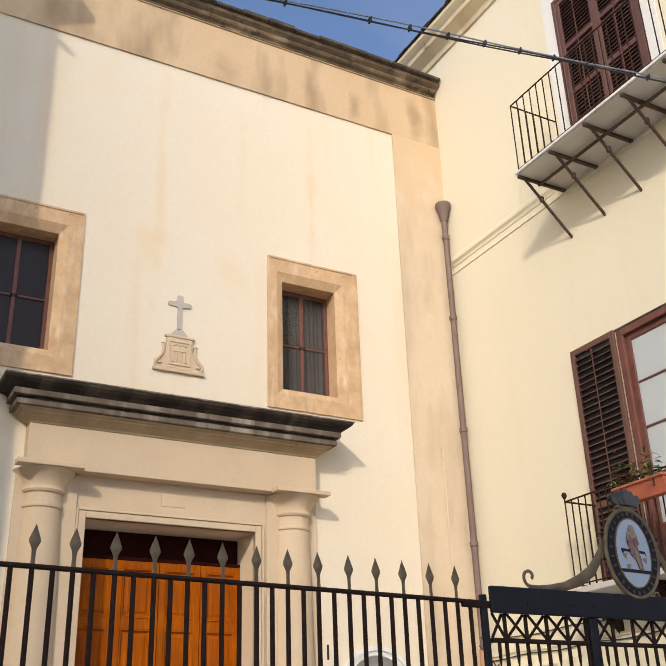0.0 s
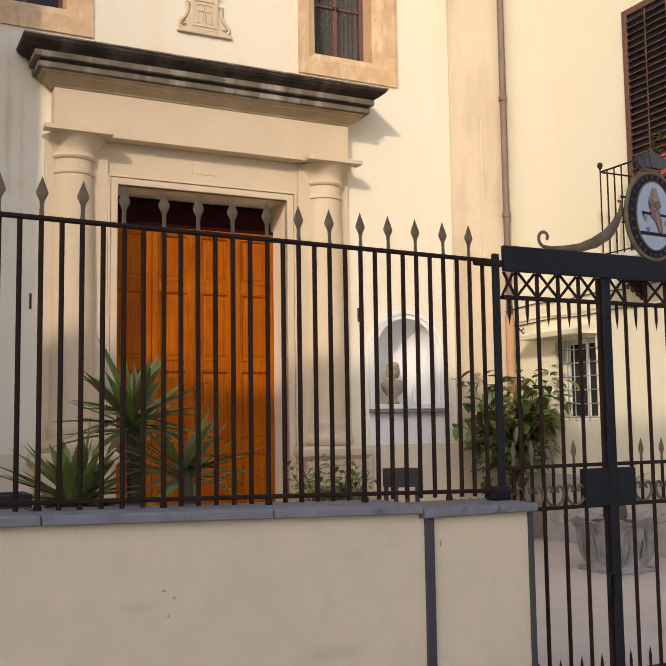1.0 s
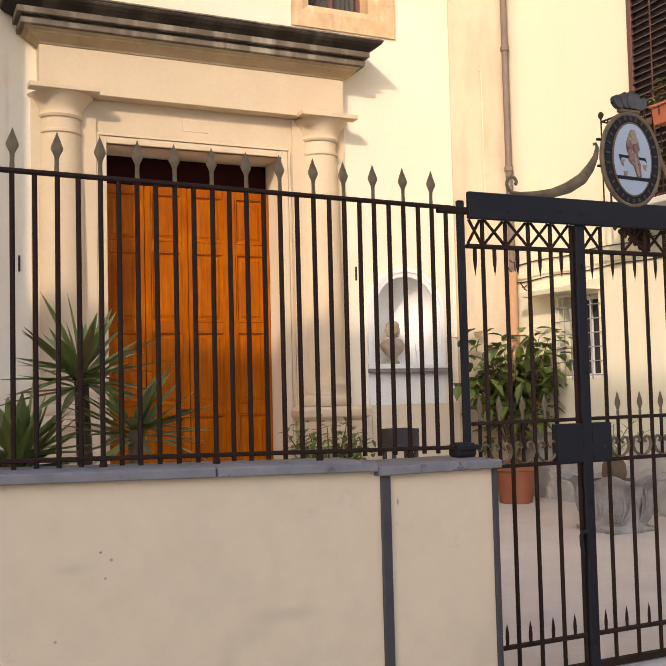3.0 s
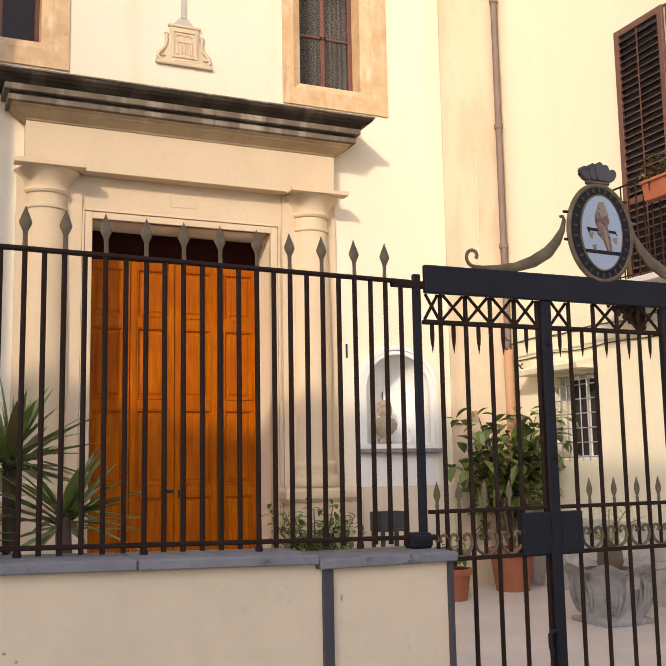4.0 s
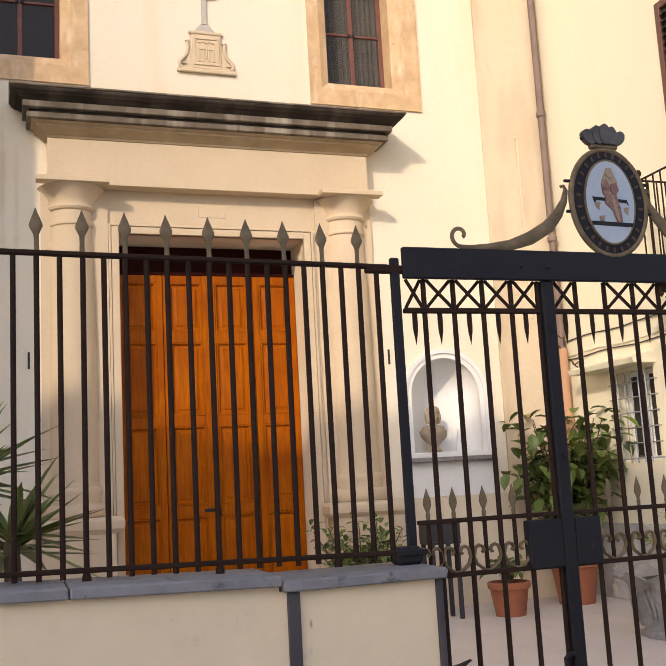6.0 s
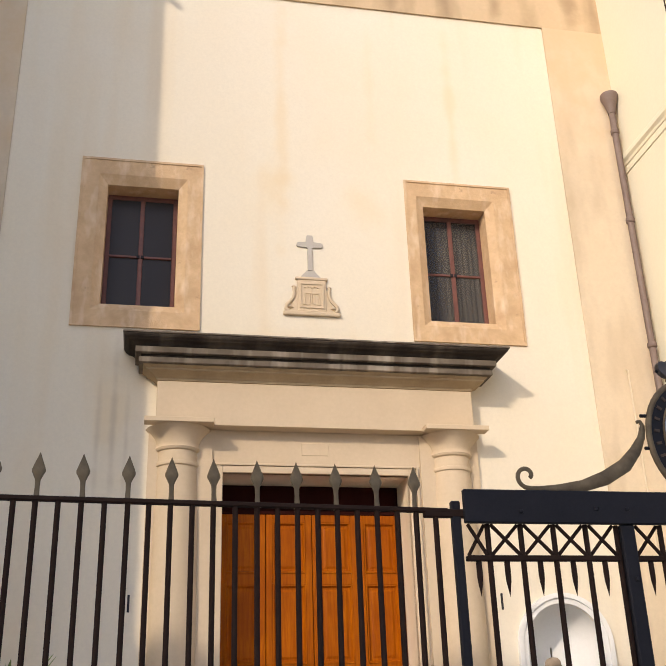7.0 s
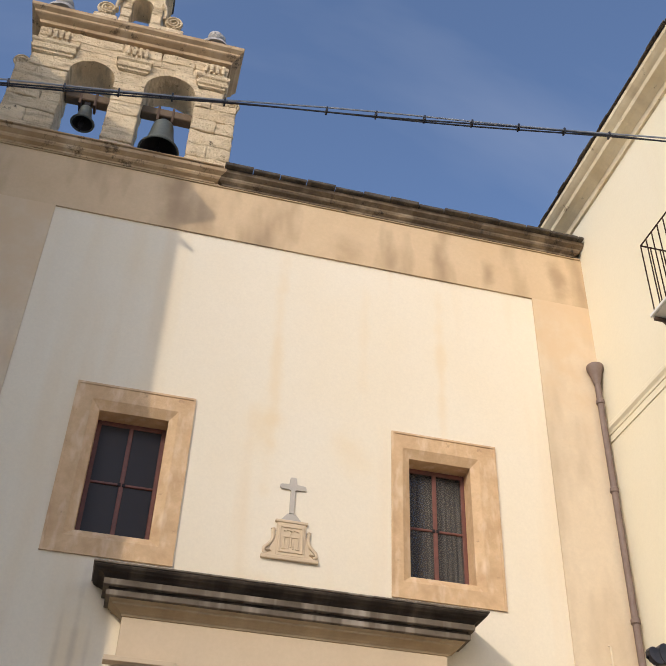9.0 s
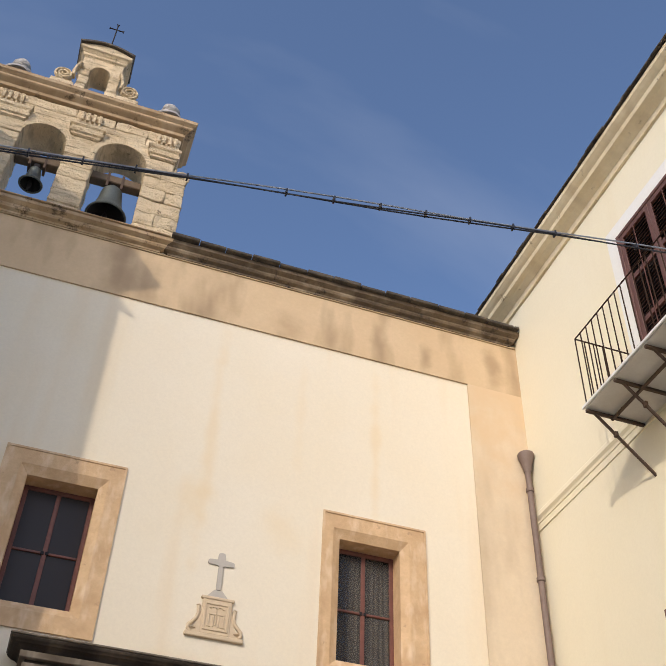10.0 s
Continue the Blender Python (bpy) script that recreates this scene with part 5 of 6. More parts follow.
# threshold and kerb stones before the gate
solo("threshold", boxed(-0.598, 1.75, -7.02, -6.66, 0.0, 0.132, bevel=0.01), M_MARBLE, "worn pale stone gate threshold", "threshold", "structure")
kerb = thing("kerb", (0.3, -7.1, 0), "rough grey stone step before the gate", "kerb", kind="structure")
for a, b in ((-0.598, 0.06), (0.064, 0.50), (0.505, 1.35), (1.355, 2.2)):
    bm = bmesh.new()
    box(bm, a, b, -7.16, -7.022, 0.0, 0.118, 0.016)
    bmesh.ops.subdivide_edges(bm, edges=[e for e in bm.edges if e.calc_length() > 0.12], cuts=3, use_grid_fill=True)
    for v in bm.verts:
        if v.co.z > 0.06:
            v.co.z -= 0.12 * max(0.0, -7.06 - v.co.y)
        v.co += 0.014 * noise.noise_vector(v.co * 6 + Vector((a, 0, 0)))
        v.co.z = max(v.co.z, -0.005)
    part("kerb_stone", bm, M_KERB, kerb)

# ---- house on the right: balconies, shutters, windows ----
def louvres(parent, x, y0, y1, z0, z1, step=0.062, depth=0.035, rise=0.022):
    """Slanted slats between two uprights of a shutter that lies along y."""
    bm = prism(bmesh.new(), [(-depth / 2 - 0.004, -rise), (-depth / 2 + 0.004, -rise), (depth / 2, rise), (depth / 2 - 0.008, rise)], "y", 0, y1 - y0)
    me = shared("slat", bm, M_BROWNWOOD)
    z = z0 + step * 0.6
    while z < z1 - 0.02:
        piece("slat", me, parent, (x, y0, z))
        z += step


def shutter(parent, x, y0, y1, z0, z1, mids, *slat):
    """One louvred leaf in the plane x, with rails at the given heights."""
    leaf = part("shutter_leaf", boxed(x - 0.02, x + 0.02, y0, y0 + 0.075, z0, z1, bevel=0.004), M_BROWNWOOD, parent)
    part("stile", boxed(x - 0.02, x + 0.02, y1 - 0.075, y1, z0, z1, bevel=0.004), M_BROWNWOOD, leaf)
    zs = [z0, *mids, z1 - 0.08]
    for z in zs:
        part("rail", boxed(x - 0.019, x + 0.019, y0 + 0.076, y1 - 0.076, z, z + 0.08, bevel=0.004), M_BROWNWOOD, leaf)
    for a, b in zip(zs, zs[1:]):
        louvres(leaf, x, y0 + 0.076, y1 - 0.076, a + 0.08, b, *slat)
    part("tilt_rod", boxed(x - 0.034, x - 0.024, (y0 + y1) / 2 - 0.006, (y0 + y1) / 2 + 0.006, z0 + 0.1, z1 - 0.1), M_BROWNWOOD, leaf)
    # dark sheet added behind the slats for the shade between them
    part("shutter_back", boxed(x + 0.021, x + 0.026, y0 + 0.07, y1 - 0.07, z0 + 0.05, z1 - 0.05), M_DARK, leaf)
    return leaf


up = thing("balcony_door_upper", (WALL_X, -3.86, UP[2]), "closed brown louvred double shutters of the upper balcony door", "shutters")
bm = bmesh.new()
holed(bm, (UP[0] - 0.22, UP[1] + 0.22), (UP[2] - 0.02, UP[3] + 0.25), -0.012, 0.02, [(UP[0], UP[1], UP[2] - 0.01, UP[3])], lambda u, v, d: (WALL_X + d, u, v))
part("white_surround", bm, M_WHITE, up, "whitewashed band round the opening")
# dark sheet across the opening, shade given by its colour
part("lining", boxed(WALL_X + 0.17, WALL_X + 0.2, UP[0], UP[1], UP[2], UP[3]), M_DARK, up)
bm = bmesh.new()
for q in ((UP[0], UP[0] + 0.06, UP[2], UP[3]), (UP[1] - 0.06, UP[1], UP[2], UP[3]), (UP[0] + 0.06, UP[1] - 0.06, UP[3] - 0.06, UP[3])):
    box(bm, WALL_X - 0.03, WALL_X + 0.06, q[0], q[1], q[2], q[3], 0.005)
part("frame", bm, M_BROWNWOOD, up)
mid = (UP[0] + UP[1]) / 2
shutter(up, WALL_X + 0.0, UP[0] + 0.062, mid - 0.002, UP[2] + 0.02, UP[3] - 0.062, (UP[2] + 0.42, UP[2] + 0.95, UP[2] + 1.75))
shutter(up, WALL_X + 0.0, mid + 0.002, UP[1] - 0.062, UP[2] + 0.02, UP[3] - 0.062, (UP[2] + 0.42, UP[2] + 0.95, UP[2] + 1.75))


def railing(parent, x_front, y0, y1, z0, z1, x_wall, n_side, step, knob):
    for z, t in ((z1, 0.011), (z0 + 0.04, 0.008)):
        bm = tube(bmesh.new(), [(x_wall, y1, z), (x_front, y1, z)], t)
        part("rail", bm, M_BAR, parent)
        part("rail", tube(bmesh.new(), [(x_front, y1, z), (x_front, y0, z)], t), M_BAR, parent)
    me = shared("baluster", tube(bmesh.new(), [(0, 0, 0), (0, 0, z1 - z0)], 0.0085, 6), M_BAR, 50)
    y = y1
    while y > y0:
        piece("baluster", me, parent, (x_front, y, z0))
        y -= step
    for k in range(1, n_side):
        piece("baluster", me, parent, (x_front + (x_wall - x_front) * k / n_side, y1, z0))
    if knob:
        part("knob", lathe(bmesh.new(), [(0.008, 0.0), (0.01, 0.03), (0.03, 0.06), (0.033, 0.085), (0.02, 0.11), (0.0, 0.118)], x_front, y1, z1, 12), M_BAR, parent, "dark ball knob", 50)


b_up = thing("balcony_upper", (4.16, -4.6, 9.0), "upper balcony with marble slab and thin iron railing", "balcony")
YB = -2.76
part("slab", boxed(3.745, WALL_X + 0.02, -6.9, YB, 9.05, 9.095, bevel=0.006), M_SLAB, b_up, "pale marble balcony slab")
part("slab_edge", boxed(3.72, 3.744, -6.9, YB + 0.02, 9.06, 9.10, bevel=0.005), M_WHITE, b_up)
railing(b_up, 3.76, -6.9, YB - 0.04, 9.095, 10.19, WALL_X, 6, 0.135, False)
for yb in (YB - 0.02, -3.42, -4.07, -4.72, -5.4, -6.1, -6.7):
    br = part("bracket", boxed(3.75, WALL_X + 0.03, yb - 0.022, yb + 0.022, 9.005, 9.045, bevel=0.004), M_RUST, b_up, "rusty iron bracket")
    part("strut", tube(bmesh.new(), [(3.86, yb, 9.02), (WALL_X + 0.01, yb, 8.28)], 0.020, 4), M_RUST, br)
    part("collar", boxed(4.10, 4.14, yb - 0.03, yb + 0.03, 8.73, 8.80, bevel=0.005), M_RUST, br)
part("tie_bar", boxed(4.09, 4.13, -6.9, YB - 0.01, 8.975, 9.004, bevel=0.004), M_RUST, b_up)

low = thing("balcony_door_lower", (WALL_X, -4.0, LOW[2]), "brown glazed balcony door with an open louvred shutter", "door")
bm = bmesh.new()
for q in ((LOW[0], LOW[0] + 0.10, LOW[2], LOW[3]), (LOW[1] - 0.10, LOW[1], LOW[2], LOW[3]), (LOW[0] + 0.10, LOW[1] - 0.10, LOW[3] - 0.09, LOW[3])):
    box(bm, WALL_X - 0.02, WALL_X + 0.09, q[0], q[1], q[2], q[3], 0.005)
part("frame", bm, M_REDFRAME, low, "red-brown door frame")
ymid = (LOW[0] + LOW[1]) / 2
for a, b in ((LOW[0] + 0.10, ymid - 0.003), (ymid + 0.003, LOW[1] - 0.10)):
    bm = bmesh.new()
    for q in ((a, a + 0.07, LOW[2], LOW[3] - 0.09), (b - 0.07, b, LOW[2], LOW[3] - 0.09), (a + 0.07, b - 0.07, LOW[3] - 0.16, LOW[3] - 0.09), (a + 0.07, b - 0.07, LOW[2], LOW[2] + 0.6)):
        box(bm, WALL_X + 0.03, WALL_X + 0.075, q[0], q[1], q[2], q[3], 0.004)
    leaf = part("leaf", bm, M_REDFRAME, low)
    zz = [LOW[2] + 0.6 + (LOW[3] - 0.16 - LOW[2] - 0.6) * k / 4 for k in range(5)]
    for z0, z1 in zip(zz, zz[1:]):
        p = part("pane", boxed(WALL_X + 0.05, WALL_X + 0.055, a + 0.07, b - 0.07, z0, z1 - 0.012), M_PALEGLASS, leaf, "pale glass with white curtain behind")
        part("glazing_bar", boxed(WALL_X + 0.035, WALL_X + 0.07, a + 0.07, b - 0.07, z1 - 0.013, z1 + 0.013, bevel=0.003), M_BROWNWOOD, leaf)
bm = bmesh.new()
n = 50
cols = [(LOW[0] + (LOW[1] - LOW[0]) * k / n, WALL_X + 0.16 + 0.02 * math.sin(k * 1.7) + 0.012 * math.sin(k * 0.6)) for k in range(n + 1)]
lo_, hi_ = [bm.verts.new((x, y, LOW[2])) for y, x in cols], [bm.verts.new((x, y, LOW[3])) for y, x in cols]
for k in range(n):
    bm.faces.new((lo_[k], lo_[k + 1], hi_[k + 1], hi_[k]))
part("curtain", bm, M_WHITE, low, "white curtain in soft folds", 60)
# dark sheet added behind the curtain in place of a shaded room
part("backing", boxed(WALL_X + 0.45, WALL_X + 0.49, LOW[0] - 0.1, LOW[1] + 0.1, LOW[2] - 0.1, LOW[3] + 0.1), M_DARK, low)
shutter(low, WALL_X - 0.045, LOW[1] + 0.005, LOW[1] + 0.79, LOW[2] + 0.01, LOW[3] + 0.02, (LOW[2] + 0.95,), 0.083, 0.05, 0.016)
part("hood_edge", boxed(WALL_X - 0.02, WALL_X + 0.05, LOW[0] - 0.1, LOW[1] + 0.03, LOW[3] + 0.002, LOW[3] + 0.035, bevel=0.01), M_ROOFDARK, low, "dark weathered drip edge")

b_lo = thing("balcony_lower", (4.3, -4.6, 3.5), "lower balcony with pale slab and iron railing", "balcony")
part("slab", boxed(3.99, WALL_X + 0.02, -6.9, -2.48, 3.53, 3.60, bevel=0.008), M_SLAB, b_lo, "pale balcony slab")
railing(b_lo, 4.03, -6.9, -2.54, 3.60, 4.62, WALL_X, 5, 0.115, True)
for yb in (-2.62, -3.6, -4.6, -5.6):
    br = part("bracket", prism(bmesh.new(), [(4.05, 3.53), (WALL_X + 0.01, 3.53), (WALL_X + 0.01, 3.14), (WALL_X - 0.05, 3.13), (WALL_X - 0.10, 3.20), (WALL_X - 0.17, 3.22), (WALL_X - 0.21, 3.31), (WALL_X - 0.30, 3.33), (WALL_X - 0.34, 3.41), (4.12, 3.42), (4.08, 3.47)], "y", yb - 0.035, yb + 0.035), M_BAR, b_lo, "dark leafy cast iron bracket")
    for cx, cz, r in ((4.42, 3.34, 0.10), (4.25, 3.43, 0.065)):
        part("scroll", tube(bmesh.new(), [(px, yb - 0.05, pz) for px, pz in spiral(cx, cz, 0.02, r, 0.5, 1.7, 20)], 0.014, 6, 1.5), M_BAR, br, "", 50)
    for k in range(7):
        bm = lathe(bmesh.new(), [(0.002, -0.04), (0.022, -0.015), (0.024, 0.01), (0.006, 0.03)], 4.1 + 0.07 * k, yb, 3.40 - 0.042 * k, 7)
        part("leaf_boss", bm, M_BAR, br)


# ---- leaves ----
def leaf_into(bm, base, way, up, length, width, bend=0.3, n=3):
    """A pointed leaf of a few folded quads."""
    way = way.normalized()
    side = way.cross(up).normalized() if way.cross(up).length > 1e-3 else Vector((1, 0, 0))
    up2 = side.cross(way)
    rows = []
    for k in range(n + 1):
        t = k / n
        w = width * math.sin(math.pi * min(0.92, 0.12 + 0.86 * t)) * (1.0 if k < n else 0.15) * 0.5
        c = base + way * (length * t) - Vector((0, 0, 1)) * (bend * length * t * t)
        rows.append((bm.verts.new(c - side * w + up2 * w * 0.35), bm.verts.new(c), bm.verts.new(c + side * w + up2 * w * 0.35)))
    for a, b in zip(rows, rows[1:]):
        bm.faces.new((a[0], a[1], b[1], b[0]))
        bm.faces.new((a[1], a[2], b[2], b[1]))


def pot(parent, cx, cy, z, r, h, material, name="pot"):
    bm = bmesh.new()
    lathe(bm, [(r * 0.70, 0.0), (r * 0.90, h * 0.78), (r * 0.92, h * 0.80), (r * 1.0, h * 0.81), (r * 1.02, h * 0.97), (r * 0.98, h), (r * 0.88, h), (r * 0.86, h * 0.90), (r * 0.2, h * 0.89)], cx, cy, z, 24)
    p = part(name, bm, material, parent, "", 40)
    part("soil", lathe(bmesh.new(), [(r * 0.85, h * 0.885), (r * 0.8, h * 0.91), (r * 0.3, h * 0.92)], cx, cy, z, 16), M_SOIL, parent)
    return p


M_ORANGEBOX = mat("orange_plastic_planter", (0.46, 0.13, 0.07), (0.36, 0.10, 0.055), scale=4, fine=40, rough=0.5, amount=0.6, bump=0.1)


def flower_box():
    t = thing("flower_box", (4.0, -3.85, 4.3), "orange terracotta flower box with plants hung on the railing", "planter")
    bm = bmesh.new()
    prism(bm, [(3.90, 4.32), (4.00, 4.32), (4.03, 4.50), (3.87, 4.50)], "y", -4.22, -3.50)
    part("box", bm, M_ORANGEBOX, t)
    part("rim", boxed(3.85, 4.045, -4.24, -3.48, 4.49, 4.52, bevel=0.006), M_ORANGEBOX, t)
    part("soil", boxed(3.88, 4.02, -4.2, -3.52, 4.515, 4.528), M_SOIL, t)
    for y in (-3.62, -4.1):
        part("hook", tube(bmesh.new(), [(4.05, y, 4.63), (3.86, y, 4.60), (3.86, y, 4.40)], 0.007), M_IRON, t)
    bm = bmesh.new()
    r = random.Random(3)
    for k in range(130):
        c = Vector((3.95 + r.uniform(-0.08, 0.08), r.uniform(-4.15, -3.45), 4.53 + abs(r.gauss(0, 0.12))))
        w = Vector((r.uniform(-1, 1), r.uniform(-1, 1), r.uniform(-0.2, 0.9)))
        leaf_into(bm, c, w, Vector((0, 0, 1)), r.uniform(0.06, 0.12), r.uniform(0.025, 0.045))
    part("leaves", bm, M_LEAF, t, "dark green leaves", kind="stuff")
    bm = bmesh.new()
    for k in range(22):
        c = Vector((3.93 + r.uniform(-0.07, 0.07), r.uniform(-3.75, -3.42), 4.55 + r.uniform(0.0, 0.16)))
        for j in range(5):
            a = j * 1.257
            leaf_into(bm, c, Vector((math.cos(a), math.sin(a), 0.4)), Vector((0, 0, 1)), 0.022, 0.02, 0.1, 2)
    part("flowers", bm, M_FLOWER, t, "small red flowers", kind="stuff")


flower_box()

# barred ground floor window under a sloping hood
gw = thing("window_3", (WALL_X, -1.34, GRW[2]), "small barred ground floor window under a plaster hood", "window", kind="structure")
# dark sheet closes the opening, room shade is in its colour
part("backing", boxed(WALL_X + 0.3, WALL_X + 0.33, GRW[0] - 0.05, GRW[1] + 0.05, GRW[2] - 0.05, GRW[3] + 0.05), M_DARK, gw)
bm = bmesh.new()
for q in ((GRW[0], GRW[0] + 0.05, GRW[2], GRW[3]), (GRW[1] - 0.05, GRW[1], GRW[2], GRW[3]), (GRW[0] + 0.05, GRW[1] - 0.05, GRW[2], GRW[2] + 0.05), (GRW[0] + 0.05, GRW[1] - 0.05, GRW[3] - 0.05, GRW[3]), (-1.365, -1.315, GRW[2] + 0.05, GRW[3] - 0.05)):
    box(bm, WALL_X + 0.2, WALL_X + 0.24, *q, 0.004)
part("window_frame", bm, M_WHITE, gw)
for a, b in ((GRW[0] + 0.05, -1.365), (-1.315, GRW[1] - 0.05)):
    part("pane", boxed(WALL_X + 0.22, WALL_X + 0.225, a, b, GRW[2] + 0.05, GRW[3] - 0.05), M_DARKGLASS, gw)
for k in range(1, 6):
    y = GRW[0] + (GRW[1] - GRW[0]) * k / 6
    part("bar", tube(bmesh.new(), [(WALL_X - 0.02, y, GRW[2] - 0.02), (WALL_X - 0.02, y, GRW[3] - 0.01)], 0.008), M_STEEL, gw)
for k in range(6):
    z = GRW[2] + 0.03 + 0.175 * k
    part("bar", tube(bmesh.new(), [(WALL_X - 0.02, GRW[0] - 0.05, z), (WALL_X - 0.02, GRW[1] + 0.05, z)], 0.008), M_STEEL, gw)
    for y in (GRW[0] - 0.05, GRW[1] + 0.05):
        part("bar_end", tube(bmesh.new(), [(WALL_X - 0.02, y, z), (WALL_X + 0.01, y, z)], 0.008), M_STEEL, gw)
part("hood", prism(bmesh.new(), [(WALL_X + 0.01, 2.80), (WALL_X - 0.30, 2.80), (WALL_X - 0.32, 2.86), (WALL_X + 0.01, 2.95)], "y", -1.80, -0.52), M_YELLOW, gw, "sloping plaster hood")
for k, (z, y1) in enumerate(((3.06, 0.0), (3.11, 0.0), (3.30, -0.05))):
    pts = [(WALL_X - 0.015, y1 - 0.25 * j, z - 0.012 * math.sin(j * 1.3 + k)) for j in range(14)]
    solo("wall_cable", tube(bmesh.new(), pts, 0.008, 6), M_YELLOW if k == 1 else M_CABLE, "thin cable clipped along the yellow wall", "cable", group="wall cables")
bracket_t = thing("cable_bracket", (4.55, -0.1, 3.0), "rusty wire bracket in the wall corner", "bracket")
for a, b in (((4.53, -0.10, 3.18), (4.42, -0.24, 3.32)), ((4.53, -0.10, 3.18), (4.34, -0.2, 3.24)), ((4.55, -0.32, 3.0), (4.40, -0.42, 2.96)), ((4.42, -0.24, 3.32), (4.30, -0.3, 3.34)), ((4.56, -0.35, 2.9), (4.42, -0.36, 3.02))):
    part("wire", tube(bmesh.new(), [a, ((a[0] + b[0]) / 2, (a[1] + b[1]) / 2, (a[2] + b[2]) / 2 - 0.02), b], 0.009, 6), M_RUST, bracket_t)

# downpipe in the corner
PX, PY = WALL_X - 0.11, -0.12
pipe = thing("downpipe", (PX, PY, COURT), "brown downpipe with funnel head and orange lower length", "drainpipe")
part("funnel", lathe(bmesh.new(), [(0.055, 0.0), (0.06, 0.05), (0.10, 0.20), (0.125, 0.26), (0.13, 0.30), (0.125, 0.33), (0.10, 0.33)], PX, PY, 9.95, 16), M_DOWNPIPE, pipe, "", 40)
part("pipe", tube(bmesh.new(), [(PX, PY, 3.15), (PX, PY, 10.0)], 0.046, 14), M_DOWNPIPE, pipe, "", 50)
part("lower_pipe", tube(bmesh.new(), [(PX, PY, COURT), (PX, PY, 3.2)], 0.062, 14), M_ORANGEPIPE, pipe, "orange painted lower pipe", 50)
for z in (4.6, 6.3, 8.15, 9.6):
    part("collar", lathe(bmesh.new(), [(0.056, 0), (0.062, 0.01), (0.062, 0.06), (0.056, 0.07)], PX, PY, z, 14), M_DOWNPIPE, pipe)
solo("conduit", tube(bmesh.new(), [(4.115, -0.04, 3.6), (4.113, -0.04, 6.0), (4.08, -0.03, 6.02)], 0.012, 8), M_PALE, "thin painted conduit up the tan strip", "conduit")

# ---- plants and pots ----
def blade_plant(name, at, head, n, length, width, label, trunk=True, seed=1, lean=(0, 0, 0), planter=None):
    t = thing(name, at, label, "plant")
    r = random.Random(seed)
    c = Vector(head)
    if trunk:
        part("trunk", tube(bmesh.new(), [Vector(at) + Vector((0, 0, 0.3)), (Vector(at) + c) / 2 + Vector((0.02, 0, 0.2)), c], [0.05, 0.04, 0.035], 8), M_TRUNK, t, "", 50)
    for k in range(n):
        el = math.asin(r.uniform(-0.35, 1.0)) if trunk else math.asin(r.uniform(0.12, 1.0))
        az = r.uniform(0, 2 * math.pi)
        w = Vector((math.cos(az) * math.cos(el), math.sin(az) * math.cos(el), math.sin(el))) + Vector(lean)
        bm = bmesh.new()
        leaf_into(bm, c + Vector((0, 0, r.uniform(-0.06, 0.03))), w, Vector((0, 0, 1)) if abs(w.z) < 0.9 else Vector((1, 0, 0)), length * r.uniform(0.7, 1.1), width, 0.10 * r.random(), 4)
        part("blade", bm, M_YLEAF if r.random() < 0.88 else M_DRYLEAF, t)
    return t


yuc = blade_plant("yucca", (-2.47, -6.2, 0.5), (-2.46, -6.2, 1.76), 60, 0.46, 0.056, "green yucca with spiky crown on a bare trunk", seed=4)
pot(yuc, -2.47, -6.2, COURT, 0.22, 0.72, M_WHITE)
yu2 = blade_plant("yucca", (-2.25, -6.38, 0.5), (-2.24, -6.38, 1.50), 46, 0.40, 0.054, "smaller green yucca with drooping blades", seed=9)
pot(yu2, -2.22, -6.38, COURT, 0.18, 0.70, M_WHITE)
aga = blade_plant("agave", (-2.76, -6.3, 1.2), (-2.77, -6.3, 1.36), 54, 0.42, 0.068, "green agave rosette in a white bowl planter", trunk=False, seed=6)
pot(aga, -2.76, -6.3, COURT, 0.24, 1.2, M_WHITE)


def bush(name, at, top, rad, n, leaf, label, seed, stems=7, flat=0.8, dry=0.05, pot_spec=None):
    t = thing(name, at, label, "plant")
    r = random.Random(seed)
    a = Vector(at)
    if pot_spec:
        pot(t, at[0], at[1], at[2], *pot_spec)
        a = a + Vector((0, 0, pot_spec[1] * 0.9))
    tips = []
    for k in range(stems):
        an = 2 * math.pi * k / stems + r.uniform(-0.3, 0.3)
        rr = rad * r.uniform(0.25, 0.95)
        tip = Vector((min(at[0] + rr * math.cos(an), WALL_X - 0.14), at[1] + flat * rr * math.sin(an), a.z + (top - a.z) * r.uniform(0.6, 1.0)))
        mid_ = a.lerp(tip, 0.5) + Vector((0, 0, 0.1))
        part("stem", tube(bmesh.new(), [a, mid_, tip], [0.016, 0.011, 0.005], 6), M_TRUNK, t)
        tips.append((mid_, tip))
    bm, bd = bmesh.new(), bmesh.new()
    for k in range(n):
        m_, tip = r.choice(tips)
        c = m_.lerp(tip, r.uniform(-0.3, 1.05)) + Vector((r.gauss(0, 0.10), r.gauss(0, 0.10), r.gauss(0, 0.08))) * (rad / 0.6)
        w = Vector((r.uniform(-1, 1), r.uniform(-1, 1), r.uniform(-0.5, 0.7)))
        leaf_into(bd if r.random() < dry else bm, c, w, Vector((0, 0, 1)), leaf * r.uniform(0.7, 1.2), leaf * 0.58, 0.3)
    part("leaves", bm, M_LEAF, t, "broad glossy green leaves", kind="stuff")
    if dry > 0:
        part("dry_leaves", bd, M_DRYLEAF, t, "yellowed leaves", kind="stuff")
    return t


